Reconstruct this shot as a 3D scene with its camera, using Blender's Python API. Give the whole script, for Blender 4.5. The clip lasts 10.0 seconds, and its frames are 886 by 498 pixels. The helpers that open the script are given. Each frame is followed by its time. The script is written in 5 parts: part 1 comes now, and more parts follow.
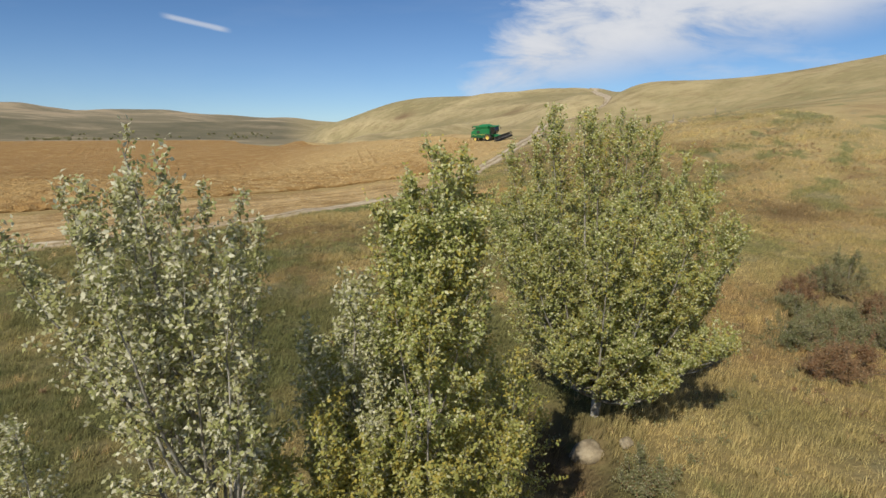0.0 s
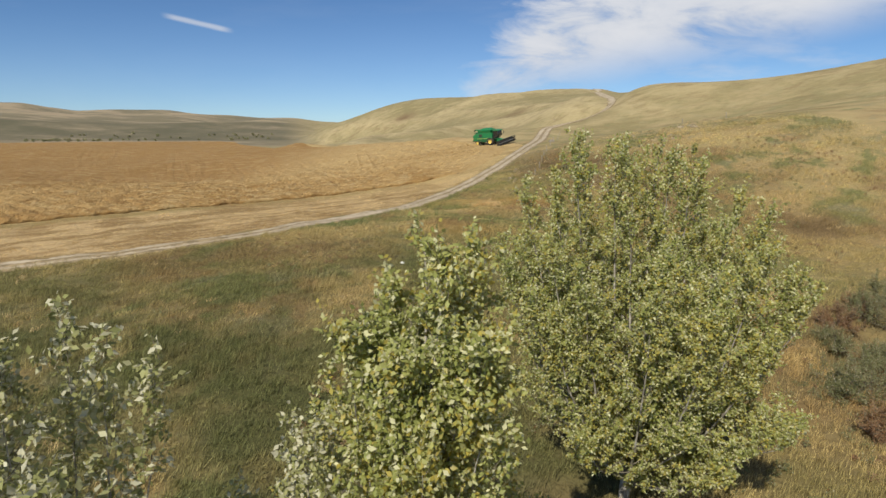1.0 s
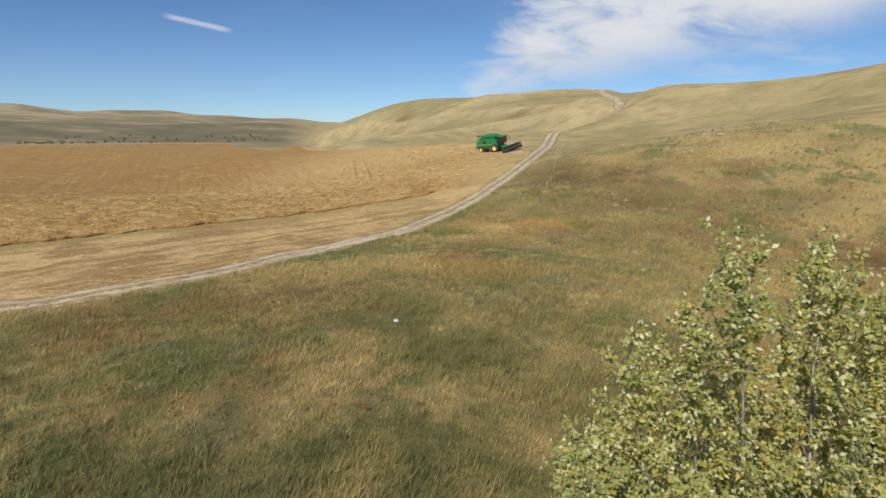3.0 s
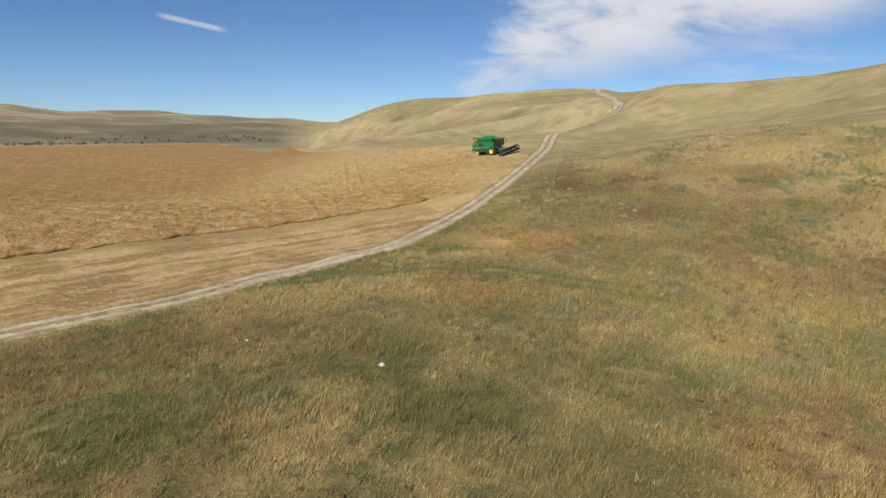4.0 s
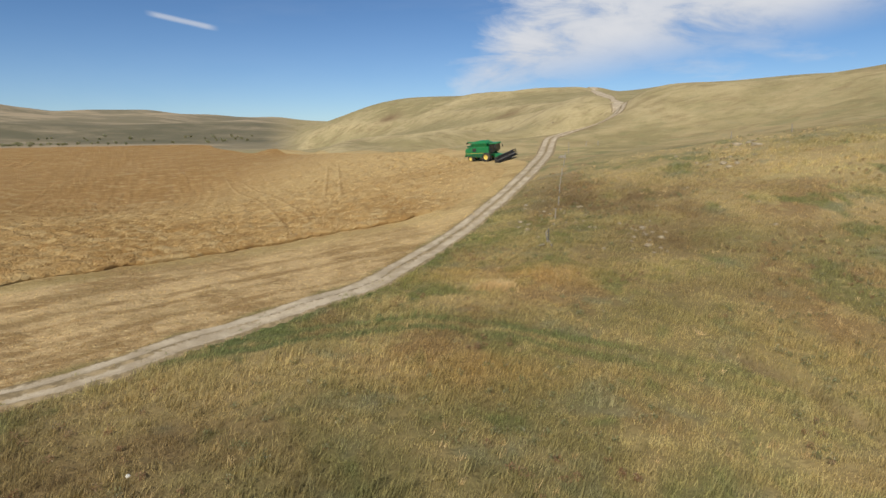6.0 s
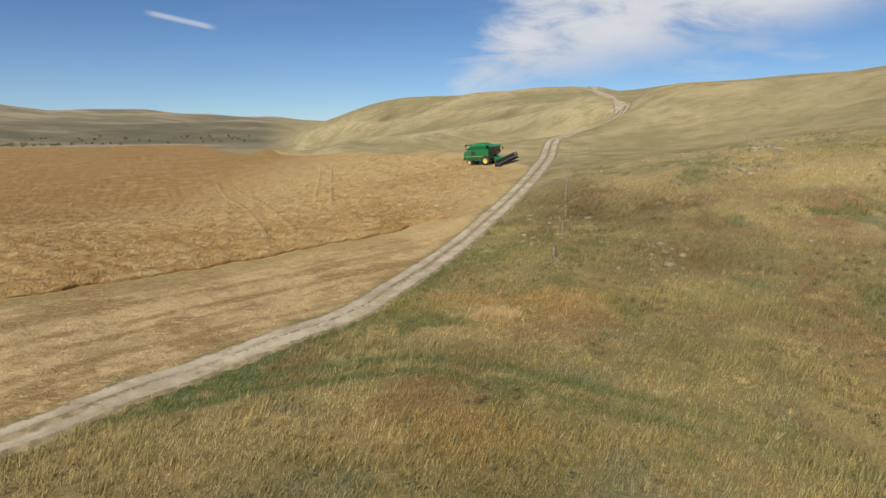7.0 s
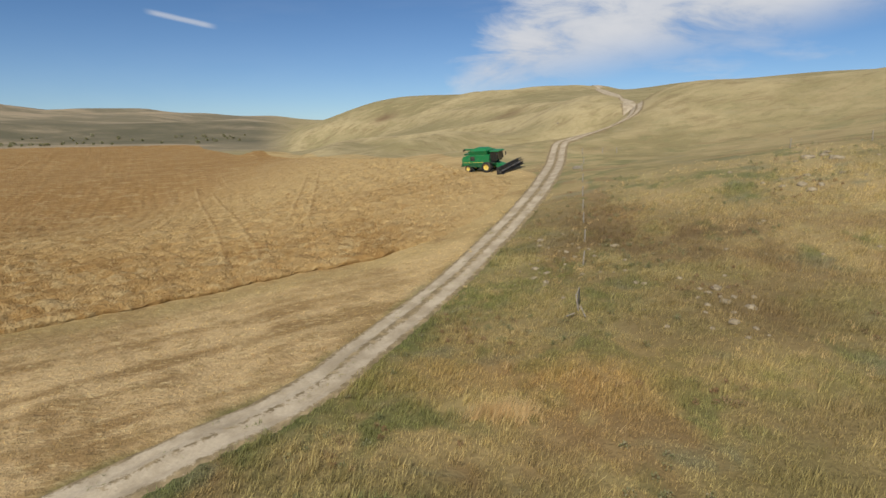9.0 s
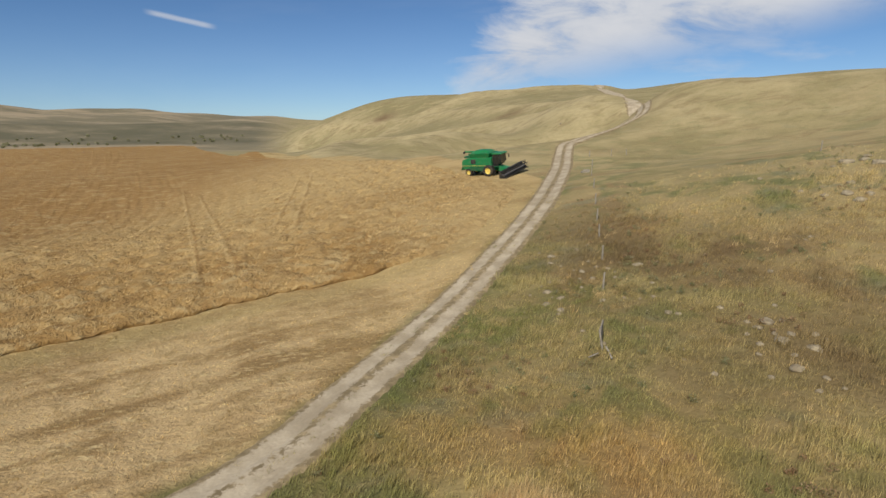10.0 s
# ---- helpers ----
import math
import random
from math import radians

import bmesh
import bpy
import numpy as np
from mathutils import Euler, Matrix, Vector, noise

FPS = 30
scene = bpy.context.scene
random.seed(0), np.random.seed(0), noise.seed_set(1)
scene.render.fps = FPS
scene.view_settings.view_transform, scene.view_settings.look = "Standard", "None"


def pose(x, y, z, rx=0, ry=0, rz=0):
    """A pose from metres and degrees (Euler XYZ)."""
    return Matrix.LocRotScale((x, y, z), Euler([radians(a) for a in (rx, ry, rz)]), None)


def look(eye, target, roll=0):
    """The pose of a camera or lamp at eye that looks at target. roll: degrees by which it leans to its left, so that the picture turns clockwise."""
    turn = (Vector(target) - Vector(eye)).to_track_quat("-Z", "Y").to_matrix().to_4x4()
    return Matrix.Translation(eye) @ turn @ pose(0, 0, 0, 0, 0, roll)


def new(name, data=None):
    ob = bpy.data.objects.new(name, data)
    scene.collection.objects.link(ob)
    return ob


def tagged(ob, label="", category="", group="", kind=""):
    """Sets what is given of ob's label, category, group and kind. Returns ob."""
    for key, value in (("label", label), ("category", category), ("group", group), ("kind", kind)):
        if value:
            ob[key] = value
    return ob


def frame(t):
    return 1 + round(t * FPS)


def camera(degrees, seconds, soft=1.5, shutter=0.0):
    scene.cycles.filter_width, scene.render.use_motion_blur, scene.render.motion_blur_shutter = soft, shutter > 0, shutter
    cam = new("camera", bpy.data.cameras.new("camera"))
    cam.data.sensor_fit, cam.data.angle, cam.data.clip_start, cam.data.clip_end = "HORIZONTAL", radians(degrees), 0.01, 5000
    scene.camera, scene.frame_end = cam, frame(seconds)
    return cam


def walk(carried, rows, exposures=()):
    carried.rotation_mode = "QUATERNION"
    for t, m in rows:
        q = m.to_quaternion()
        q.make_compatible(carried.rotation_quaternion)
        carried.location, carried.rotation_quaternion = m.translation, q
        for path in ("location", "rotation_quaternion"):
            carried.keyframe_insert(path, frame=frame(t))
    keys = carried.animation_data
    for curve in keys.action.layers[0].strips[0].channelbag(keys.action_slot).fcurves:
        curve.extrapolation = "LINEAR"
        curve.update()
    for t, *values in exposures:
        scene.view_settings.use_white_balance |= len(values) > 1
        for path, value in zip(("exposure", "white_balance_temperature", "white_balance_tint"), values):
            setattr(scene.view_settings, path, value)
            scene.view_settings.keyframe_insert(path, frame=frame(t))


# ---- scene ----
cam = camera(74.0, 10.0)
PATH = [
    (0, (-0.364, 0.726, 11.334), (-0.313, 10.539, 9.406), 0.23),
    (0.5, (-0.348, 2.663, 11.815), (-0.306, 12.475, 9.887), 0.23),
    (1, (-0.309, 4.702, 12.260), (-0.283, 14.515, 10.332), 0.22),
    (1.5, (-0.349, 6.844, 12.727), (-0.323, 16.655, 10.794), 0.22),
    (2, (-0.426, 9.250, 13.124), (-0.415, 19.060, 11.185), 0.11),
    (2.5, (-0.521, 11.684, 13.423), (-0.515, 21.495, 11.489), 0.11),
    (4, (-0.371, 19.473, 14.404), (-0.279, 29.282, 12.456), -0.05),
    (4.5, (-0.259, 22.343, 14.667), (-0.127, 32.150, 12.715), -0.13),
    (5, (-0.102, 25.290, 14.934), (0.065, 35.095, 12.979), -0.21),
    (5.5, (0.074, 28.151, 15.236), (0.266, 37.954, 13.271), -0.20),
    (7, (0.680, 36.926, 15.977), (0.907, 46.725, 13.994), -0.18),
    (7.5, (0.955, 39.945, 16.166), (1.188, 49.744, 14.182), -0.18),
    (8, (1.235, 42.981, 16.342), (1.462, 52.778, 14.349), -0.18),
    (8.5, (1.524, 46.061, 16.502), (1.752, 55.858, 14.508), -0.28),
    (9, (1.744, 49.199, 16.581), (1.967, 58.995, 14.583), -0.18),
    (9.5, (1.952, 52.396, 16.632), (2.170, 62.192, 14.638), -0.19),
    (10, (2.043, 55.672, 16.690), (2.271, 65.468, 14.696), -0.18),
]
walk(cam, [(t, look(eye, target, roll)) for t, eye, target, roll in PATH],
     [(0, 0.0), (2.5, 0.05), (5, 0.0), (7.5, -0.08), (10, -0.14)])

# ---- light ----
SUN_AZ, SUN_EL = 204.0, 42.0      # clockwise from +Y, above the horizon
world = bpy.data.worlds.new("world")
scene.world = world
world.use_nodes = True


class Nodes:
    """Short ways to wire nodes."""

    def __init__(self, tree):
        self.tree = tree
        tree.nodes.clear()

    def add(self, kind):
        return self.tree.nodes.new(kind)

    def put(self, socket, value):
        if isinstance(value, bpy.types.NodeSocket):
            self.tree.links.new(value, socket)
        elif isinstance(value, (tuple, list)) and len(value) == 3 and socket.type == "RGBA":
            socket.default_value = (*value, 1)
        else:
            socket.default_value = value

    def math(self, op, a, b=0.0, c=0.0, clamp=False):
        n = self.add("ShaderNodeMath")
        n.operation, n.use_clamp = op, clamp
        for s, v in zip(n.inputs, (a, b, c)):
            self.put(s, v)
        return n.outputs[0]

    def ramp(self, value, lo, hi):
        n = self.add("ShaderNodeMapRange")
        n.interpolation_type = "SMOOTHSTEP"
        for s, v in zip(n.inputs, (value, lo, hi, 0.0, 1.0)):
            self.put(s, v)
        return n.outputs[0]

    def mix(self, fac, a, b, blend="MIX"):
        n = self.add("ShaderNodeMix")
        n.data_type, n.blend_type = "RGBA", blend
        self.put(n.inputs[0], fac), self.put(n.inputs[6], a), self.put(n.inputs[7], b)
        return n.outputs[2]

    def noise(self, vec, scale, detail=3.0, rough=0.55, warp=0.0):
        n = self.add("ShaderNodeTexNoise")
        self.put(n.inputs["Vector"], vec)
        for key, v in (("Scale", scale), ("Detail", detail), ("Roughness", rough), ("Distortion", warp)):
            self.put(n.inputs[key], v)
        return n.outputs[0]

    def stretch(self, vec, sx, sy, sz, turn=0.0):
        n = self.add("ShaderNodeMapping")
        self.put(n.inputs[0], vec)
        n.inputs["Rotation"].default_value = (0, 0, radians(turn))
        n.inputs["Scale"].default_value = (sx, sy, sz)
        return n.outputs[0]

    def attr(self, name):
        n = self.add("ShaderNodeAttribute")
        n.attribute_name = name
        return n.outputs["Fac"]

    def position(self):
        return self.add("ShaderNodeNewGeometry").outputs["Position"]

    def island(self):
        return self.add("ShaderNodeNewGeometry").outputs["Random Per Island"]

    def surface(self, colour, rough=0.8, metal=0.0, height=None, bump=0.0, specular=0.3, translucent=0.0):
        p = self.add("ShaderNodeBsdfPrincipled")
        self.put(p.inputs["Base Color"], colour)
        self.put(p.inputs["Roughness"], rough)
        self.put(p.inputs["Metallic"], metal)
        self.put(p.inputs["Specular IOR Level"], specular)
        if height is not None:
            b = self.add("ShaderNodeBump")
            b.inputs["Strength"].default_value = 1.0
            b.inputs["Distance"].default_value = bump
            self.put(b.inputs["Height"], height)
            self.put(p.inputs["Normal"], b.outputs[0])
        shader = p.outputs[0]
        if translucent:
            t = self.add("ShaderNodeBsdfTranslucent")
            self.put(t.inputs[0], colour)
            m = self.add("ShaderNodeMixShader")
            m.inputs[0].default_value = translucent
            self.tree.links.new(shader, m.inputs[1])
            self.tree.links.new(t.outputs[0], m.inputs[2])
            shader = m.outputs[0]
        self.tree.links.new(shader, self.add("ShaderNodeOutputMaterial").inputs[0])


def material(name):
    m = bpy.data.materials.new(name)
    m.use_nodes = True
    return m, Nodes(m.node_tree)


# sky with thin cloud to the right and one short vapour trail
w = Nodes(world.node_tree)
sky = w.add("ShaderNodeTexSky")
sky.sky_type, sky.sun_disc = "NISHITA", False
sky.sun_elevation, sky.sun_rotation = radians(SUN_EL), radians(SUN_AZ)
sky.altitude, sky.air_density, sky.dust_density, sky.ozone_density = 2000, 0.9, 0.05, 4.0
way = w.add("ShaderNodeTexCoord").outputs["Generated"]
sep = w.add("ShaderNodeSeparateXYZ")
w.put(sep.inputs[0], way)
ahead = w.math("MAXIMUM", sep.outputs[1], 0.05)
su, sv = w.math("DIVIDE", sep.outputs[0], ahead), w.math("DIVIDE", sep.outputs[2], ahead)
comb = w.add("ShaderNodeCombineXYZ")
w.put(comb.inputs[0], su), w.put(comb.inputs[1], sv)
uv = comb.outputs[0]
billow = w.noise(w.stretch(uv, 1.0, 2.6, 1, 14), 7.0, 6.0, 0.6, 0.4)
wisps = w.noise(w.stretch(uv, 1.0, 5.0, 1, 10), 4.0, 5.0, 0.6, 0.2)
# the bank's left flank leans to the right, and it thins out towards its right and low edges
flank = w.math("SUBTRACT", su, w.math("MULTIPLY_ADD", sv, 0.75, -0.035))
body_in = w.ramp(w.math("MULTIPLY_ADD", w.math("SUBTRACT", billow, 0.5), 0.26, flank), -0.01, 0.09)
low = w.ramp(w.math("SUBTRACT", sv, w.math("MULTIPLY_ADD", su, 0.20, 0.026)), -0.025, 0.075)
right = w.ramp(w.math("MULTIPLY_ADD", sv, 1.5, w.math("MULTIPLY", su, -1.0)), -0.66, -0.26)
dense = w.math("MULTIPLY", body_in, w.math("MULTIPLY", low, right))
dense = w.math("MULTIPLY", dense, w.ramp(billow, 0.18, 0.52))
veil = w.math("MULTIPLY", w.ramp(wisps, 0.42, 0.75), w.math("MULTIPLY_ADD", w.ramp(su, 0.0, 0.35), 0.42, 0.04))
haze = w.math("MULTIPLY", w.ramp(sv, 0.22, -0.02), 0.12)
tu = w.math("ADD", su, 0.394)
trail_v = w.math("SUBTRACT", sv, w.math("MULTIPLY_ADD", tu, -0.215, 0.173))
trail_v = w.math("ABSOLUTE", w.math("MULTIPLY_ADD", w.math("SUBTRACT", wisps, 0.5), 0.006, trail_v))
trail = w.math("MULTIPLY", w.ramp(trail_v, 0.0065, 0.001), w.ramp(w.math("ABSOLUTE", tu), 0.062, 0.035))
cover = w.math("MAXIMUM", w.math("MAXIMUM", dense, veil), w.math("MULTIPLY", trail, 0.6))
cover = w.math("MAXIMUM", cover, haze, clamp=True)
cloud = w.mix(w.ramp(billow, 0.2, 0.7), (6.1, 6.7, 7.8), (8.2, 8.4, 8.9))
back = w.add("ShaderNodeBackground")
w.put(back.inputs[0], w.mix(cover, w.mix(1.0, sky.outputs[0], (0.77, 0.93, 1.05), "MULTIPLY"), cloud))
back.inputs[1].default_value = 0.086
w.tree.links.new(back.outputs[0], w.add("ShaderNodeOutputWorld").inputs[0])

sun = new("sun", bpy.data.lights.new("sun", "SUN"))
sun.data.energy, sun.data.angle, sun.data.color = 5.0, radians(0.55), (1.0, 0.94, 0.80)
az, el = radians(SUN_AZ), radians(SUN_EL)
sun.matrix_world = look((0, 0, 60), (-math.sin(az) * math.cos(el) * 50, -math.cos(az) * math.cos(el) * 50, 60 - math.sin(el) * 50))

# ---- lie of the land ----
# rounded hills on grids: broad ones 140 m apart, local ones 28 m apart
BROAD = [
    [-0.7, 5.6, -6.2, 3.8, 8.8, -1.1, 19.9],
    [-6.8, 6.5, -4.3, -1.0, -3.4, -7.1, 18.2],
    [1.5, -0.9, -1.4, 8.5, 7.3, 25.1, 19.0],
    [12.2, -3.4, 6.1, -8.9, -4.5, 17.7, -22.5],
    [0.4, -25.1, 3.3, -0.8, 20.6, 14.7, -25.2],
    [14.5, 10.6, 29.0, 5.7, 13.9, 16.4, 22.5],
    [-1.9, -14.9, 2.9, -2.6, -8.3, -5.2, 20.5],
]
LOCAL = [
    [1.3, 0.48, -0.9, 0.67, 0.82, 0.54],
    [0.6, -1.72, -2.19, -0.82, -2.25, 0.34],
    [-0.18, -1.36, 2.31, 0.67, -6.03, -1.58],
    [-0.2, -0.69, 0.22, 1.16, -1.15, -0.69],
    [0.4, 1.1, -3.69, -2.41, 3.06, 1.67],
    [0.32, 0.44, 0.65, 1.03, 1.13, 1.34],
    [-1.53, -3.26, 0.09, 0.14, -3.7, -1.18],
    [-2.4, -0.06, 1.45, 1.11, 2.6, 2.33],
]

# the shoulder beside the track, 44 m apart, the hill at the end of the field, 60 m by 70 m, and the dip behind the shoulder, 25 m apart
SIDE = [
    [-0.8, 2.5, 4.7, 0.8, 0.0, 0.0],
    [2.8, -7.0, -0.4, -0.6, -0.4, -0.1],
    [-4.2, 11.8, -5.4, 2.5, -1.8, -0.3],
    [7.5, -12.8, 6.2, 11.0, -2.7, -0.6],
    [-5.3, -0.2, 8.4, -2.5, -1.5, -0.3],
    [8.3, 15.0, -0.9, -8.4, -0.4, -0.1],
    [-5.5, 3.1, -5.0, -3.8, 0.2, -0.6],
    [-3.5, 6.4, -0.5, 2.0, 2.8, -2.8],
]
HILL = [
    [-18.3, -16.8, -3.9, 6.5, 0.0, -8.8],
    [-20.5, 18.4, 3.9, -3.0, 6.3, -7.7],
]
DIP = [
    [4.7, -1.3, 4.7, -0.3],
    [-26.0, 15.7, -7.4, -9.5],
    [-8.2, -12.7, 1.1, -2.0],
    [0.0, -2.2, -1.6, -3.3],
    [-7.1, 2.7, 1.3, -1.5],
]


def smooth(a, b, v):
    s = np.clip((v - a) / (b - a), 0, 1)
    return s * s * (3 - 2 * s)


def waves(x, y, seed, scale, count=6):
    """Gentle pseudo-random undulation of about -1 to 1."""
    rng = np.random.RandomState(seed)
    total = np.zeros_like(x)
    for _ in range(count):
        a, k, p = rng.uniform(0, 2 * np.pi), rng.uniform(0.6, 1.7) * 2 * np.pi / scale, rng.uniform(0, 6.28)
        total = total + np.sin(k * (np.cos(a) * x + np.sin(a) * y) + p)
    return total / (0.7 * count)


GULLY = np.array([(17.4, 62.2), (18.2, 61), (19.1, 59.2), (19.9, 57.6), (20.4, 55.6), (20.5, 54.6)], float)
BANK = np.array([(19, 34.5), (23, 38.2), (26.3, 40.5), (30.3, 42.3), (34, 43.2), (44, 44)], float)


def distance_to(line, x, y):
    """Distance to a plan line, and on which side (positive: to its left)."""
    best, side = np.full(x.shape, 1e9), np.zeros(x.shape)
    for a, b in zip(line, line[1:]):
        d = b - a
        s = np.clip(((x - a[0]) * d[0] + (y - a[1]) * d[1]) / (d @ d), 0, 1)
        ex, ey = x - a[0] - s * d[0], y - a[1] - s * d[1]
        e = np.hypot(ex, ey)
        near = e < best
        best = np.where(near, e, best)
        side = np.where(near, np.sign(d[0] * ey - d[1] * ex), side)
    return best, side


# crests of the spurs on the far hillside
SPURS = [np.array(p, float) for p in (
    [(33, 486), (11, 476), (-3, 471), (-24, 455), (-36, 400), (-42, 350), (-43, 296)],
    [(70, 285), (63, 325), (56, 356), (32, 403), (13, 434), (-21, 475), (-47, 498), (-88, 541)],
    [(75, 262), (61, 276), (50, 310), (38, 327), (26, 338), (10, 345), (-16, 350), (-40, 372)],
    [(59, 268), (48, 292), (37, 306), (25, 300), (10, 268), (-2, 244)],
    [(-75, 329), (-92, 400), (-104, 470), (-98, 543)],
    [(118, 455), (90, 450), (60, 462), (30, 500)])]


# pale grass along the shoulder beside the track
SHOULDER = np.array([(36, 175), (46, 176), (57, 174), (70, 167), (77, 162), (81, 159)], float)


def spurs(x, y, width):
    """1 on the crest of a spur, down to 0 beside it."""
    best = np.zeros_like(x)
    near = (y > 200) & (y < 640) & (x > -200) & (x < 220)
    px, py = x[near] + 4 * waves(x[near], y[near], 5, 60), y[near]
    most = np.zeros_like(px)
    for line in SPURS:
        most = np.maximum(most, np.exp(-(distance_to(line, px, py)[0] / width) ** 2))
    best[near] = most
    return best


def ground(x, y):
    """Height of the bare ground."""
    x, y = np.asarray(x, float), np.asarray(y, float)
    z = np.zeros_like(x)
    for j, row in enumerate(BROAD):
        for i, h in enumerate(row):
            z = z + h * np.exp(-((x + 350 - 140 * i) ** 2 + (y + 140 - 140 * j) ** 2) / (2 * 147 ** 2))
    for j, row in enumerate(LOCAL):
        for i, h in enumerate(row):
            z = z + h * np.exp(-((x + 70 - 28 * i) ** 2 + (y + 14 - 28 * j) ** 2) / (2 * 29.4 ** 2))
    for j, row in enumerate(SIDE):
        for i, h in enumerate(row):
            z = z + h * np.exp(-((x - 24 - 44 * i) ** 2 + (y - 30 - 44 * j) ** 2) / (2 * 42 ** 2))
    for j, row in enumerate(HILL):
        for i, h in enumerate(row):
            z = z + h * np.exp(-((x + 120 - 60 * i) ** 2 + (y - 470 - 70 * j) ** 2) / (2 * 55 ** 2))
    for j, row in enumerate(DIP):
        for i, h in enumerate(row):
            z = z + h * np.exp(-((x - 35 - 25 * i) ** 2 + (y - 195 - 25 * j) ** 2) / (2 * 20 ** 2))
    z = z + 2.6 * spurs(x, y, 9.0) - 1.2 * np.exp(-((x - 86) ** 2 + (y - 215) ** 2) / 24 ** 2) + 2.6 * np.exp(-((x - 154) ** 2 / 20 ** 2 + (y - 415) ** 2 / 50 ** 2))
    # cut bank along the draw, and the hollow of the creek bed
    db, sb = distance_to(BANK, x, y)
    z = z - 1.1 * np.where(sb < 0, np.exp(-(db / 6) ** 2) * smooth(0, 0.7, db), 0) * smooth(17, 24, x)
    dg, sg = distance_to(GULLY, x, y)
    z = z - 0.55 * np.exp(-(dg / 0.9) ** 2) * smooth(0, 3, 64 - y + 0.5)
    z = z - 1.1 * np.exp(-(((x - 3.8) / 2.0) ** 2 + ((y - 19.9) / 2.7) ** 2) ** 2)
    r, a = np.hypot(x, y - 40), np.degrees(np.arctan2(x, y - 40))
    # level valley floor beyond the field
    floor = smooth(270, 370, r) * smooth(-11.5, -15, a)
    z = z + floor * (3 + 1.5 * np.tanh((z - 3) / 4) - z)
    # bluff and hills across the valley
    crest = np.interp(a, [-120, -35.5, -31.8, -24.8, -17.8, -10.8, 0, 180], [0.03, 0.0345, 0.0268, 0.0287, 0.021, 0.0144, 0.012, 0.02])
    bluff = smooth(620, 900, r) * (24 + 5 * waves(x, y, 8, 300))
    hills = smooth(900, 1900, r) * np.maximum(0, crest * 1900 + 16 - bluff) + smooth(700, 1500, r) * 4 * waves(x, y, 9, 240)
    z = z + (bluff * smooth(20, -12, a) + hills * smooth(30, 0, a)) * smooth(2600, 2000, r) + smooth(2000, 2600, r) * 30
    return z + 0.10 * waves(x, y, 3, 9) * smooth(180, 60, r) + 0.07 * waves(x, y, 4, 3.0) * smooth(90, 40, r) + 0.05 * waves(x, y, 7, 1.4) * smooth(60, 30, r)


def ground_at(x, y):
    return float(ground(np.array([x]), np.array([y]))[0])


def curve_through(points, step):
    """A smooth line through plan points, as points about step metres apart."""
    p = [np.array(q, float) for q in points]
    p = [2 * p[0] - p[1]] + p + [2 * p[-1] - p[-2]]
    out = []
    for a, b, c, d in zip(p, p[1:], p[2:], p[3:]):
        n = max(2, int(np.hypot(*(c - b)) / step))
        for s in np.arange(n) / n:
            out.append(0.5 * (2 * b + (c - a) * s + (2 * a - 5 * b + 4 * c - d) * s * s + (3 * b - a - 3 * c + d) * s ** 3))
    return np.array(out + [p[-2]])


TRACK = curve_through([(-130, 22), (-85, 37), (-55, 46.5), (-33, 52.8), (-26, 55.9), (-18.6, 60.4), (-13.9, 66.3), (-8.9, 72.3), (-4.8, 77.6), (-1.9, 84.2), (1.3, 91),
                       (5, 99), (9.7, 109.4), (12.7, 116.3), (16.6, 127), (22.4, 147), (28.5, 170.5), (31.7, 175), (35.2, 179.5), (40.5, 185), (46, 190), (51, 194), (56, 206), (65, 235), (80, 288), (98, 360), (101.5, 385), (108, 420), (118, 470)], 1.0)
CROP_EDGE = curve_through([(-150, 28), (-100, 50), (-70, 60), (-48.3, 74.2), (-39.9, 81.2), (-32.9, 87.5), (-25.9, 93.1), (-18.9, 97.7), (-14, 101.5), (-9.8, 103.3), (-3.4, 105.6), (4.0, 111.6),
                           (9.0, 120.5), (12.2, 129), (13, 135), (11.5, 141)], 0.5)
CROP_WAY = np.array((-0.40, 0.917))
SWALE = curve_through([(-14, 63), (-7.6, 65.8), (-2.4, 66.6), (1, 66.8), (4.4, 65.4), (8.5, 63), (10.1, 62.2), (13, 60.7), (20, 57), (30, 50)], 1.0)


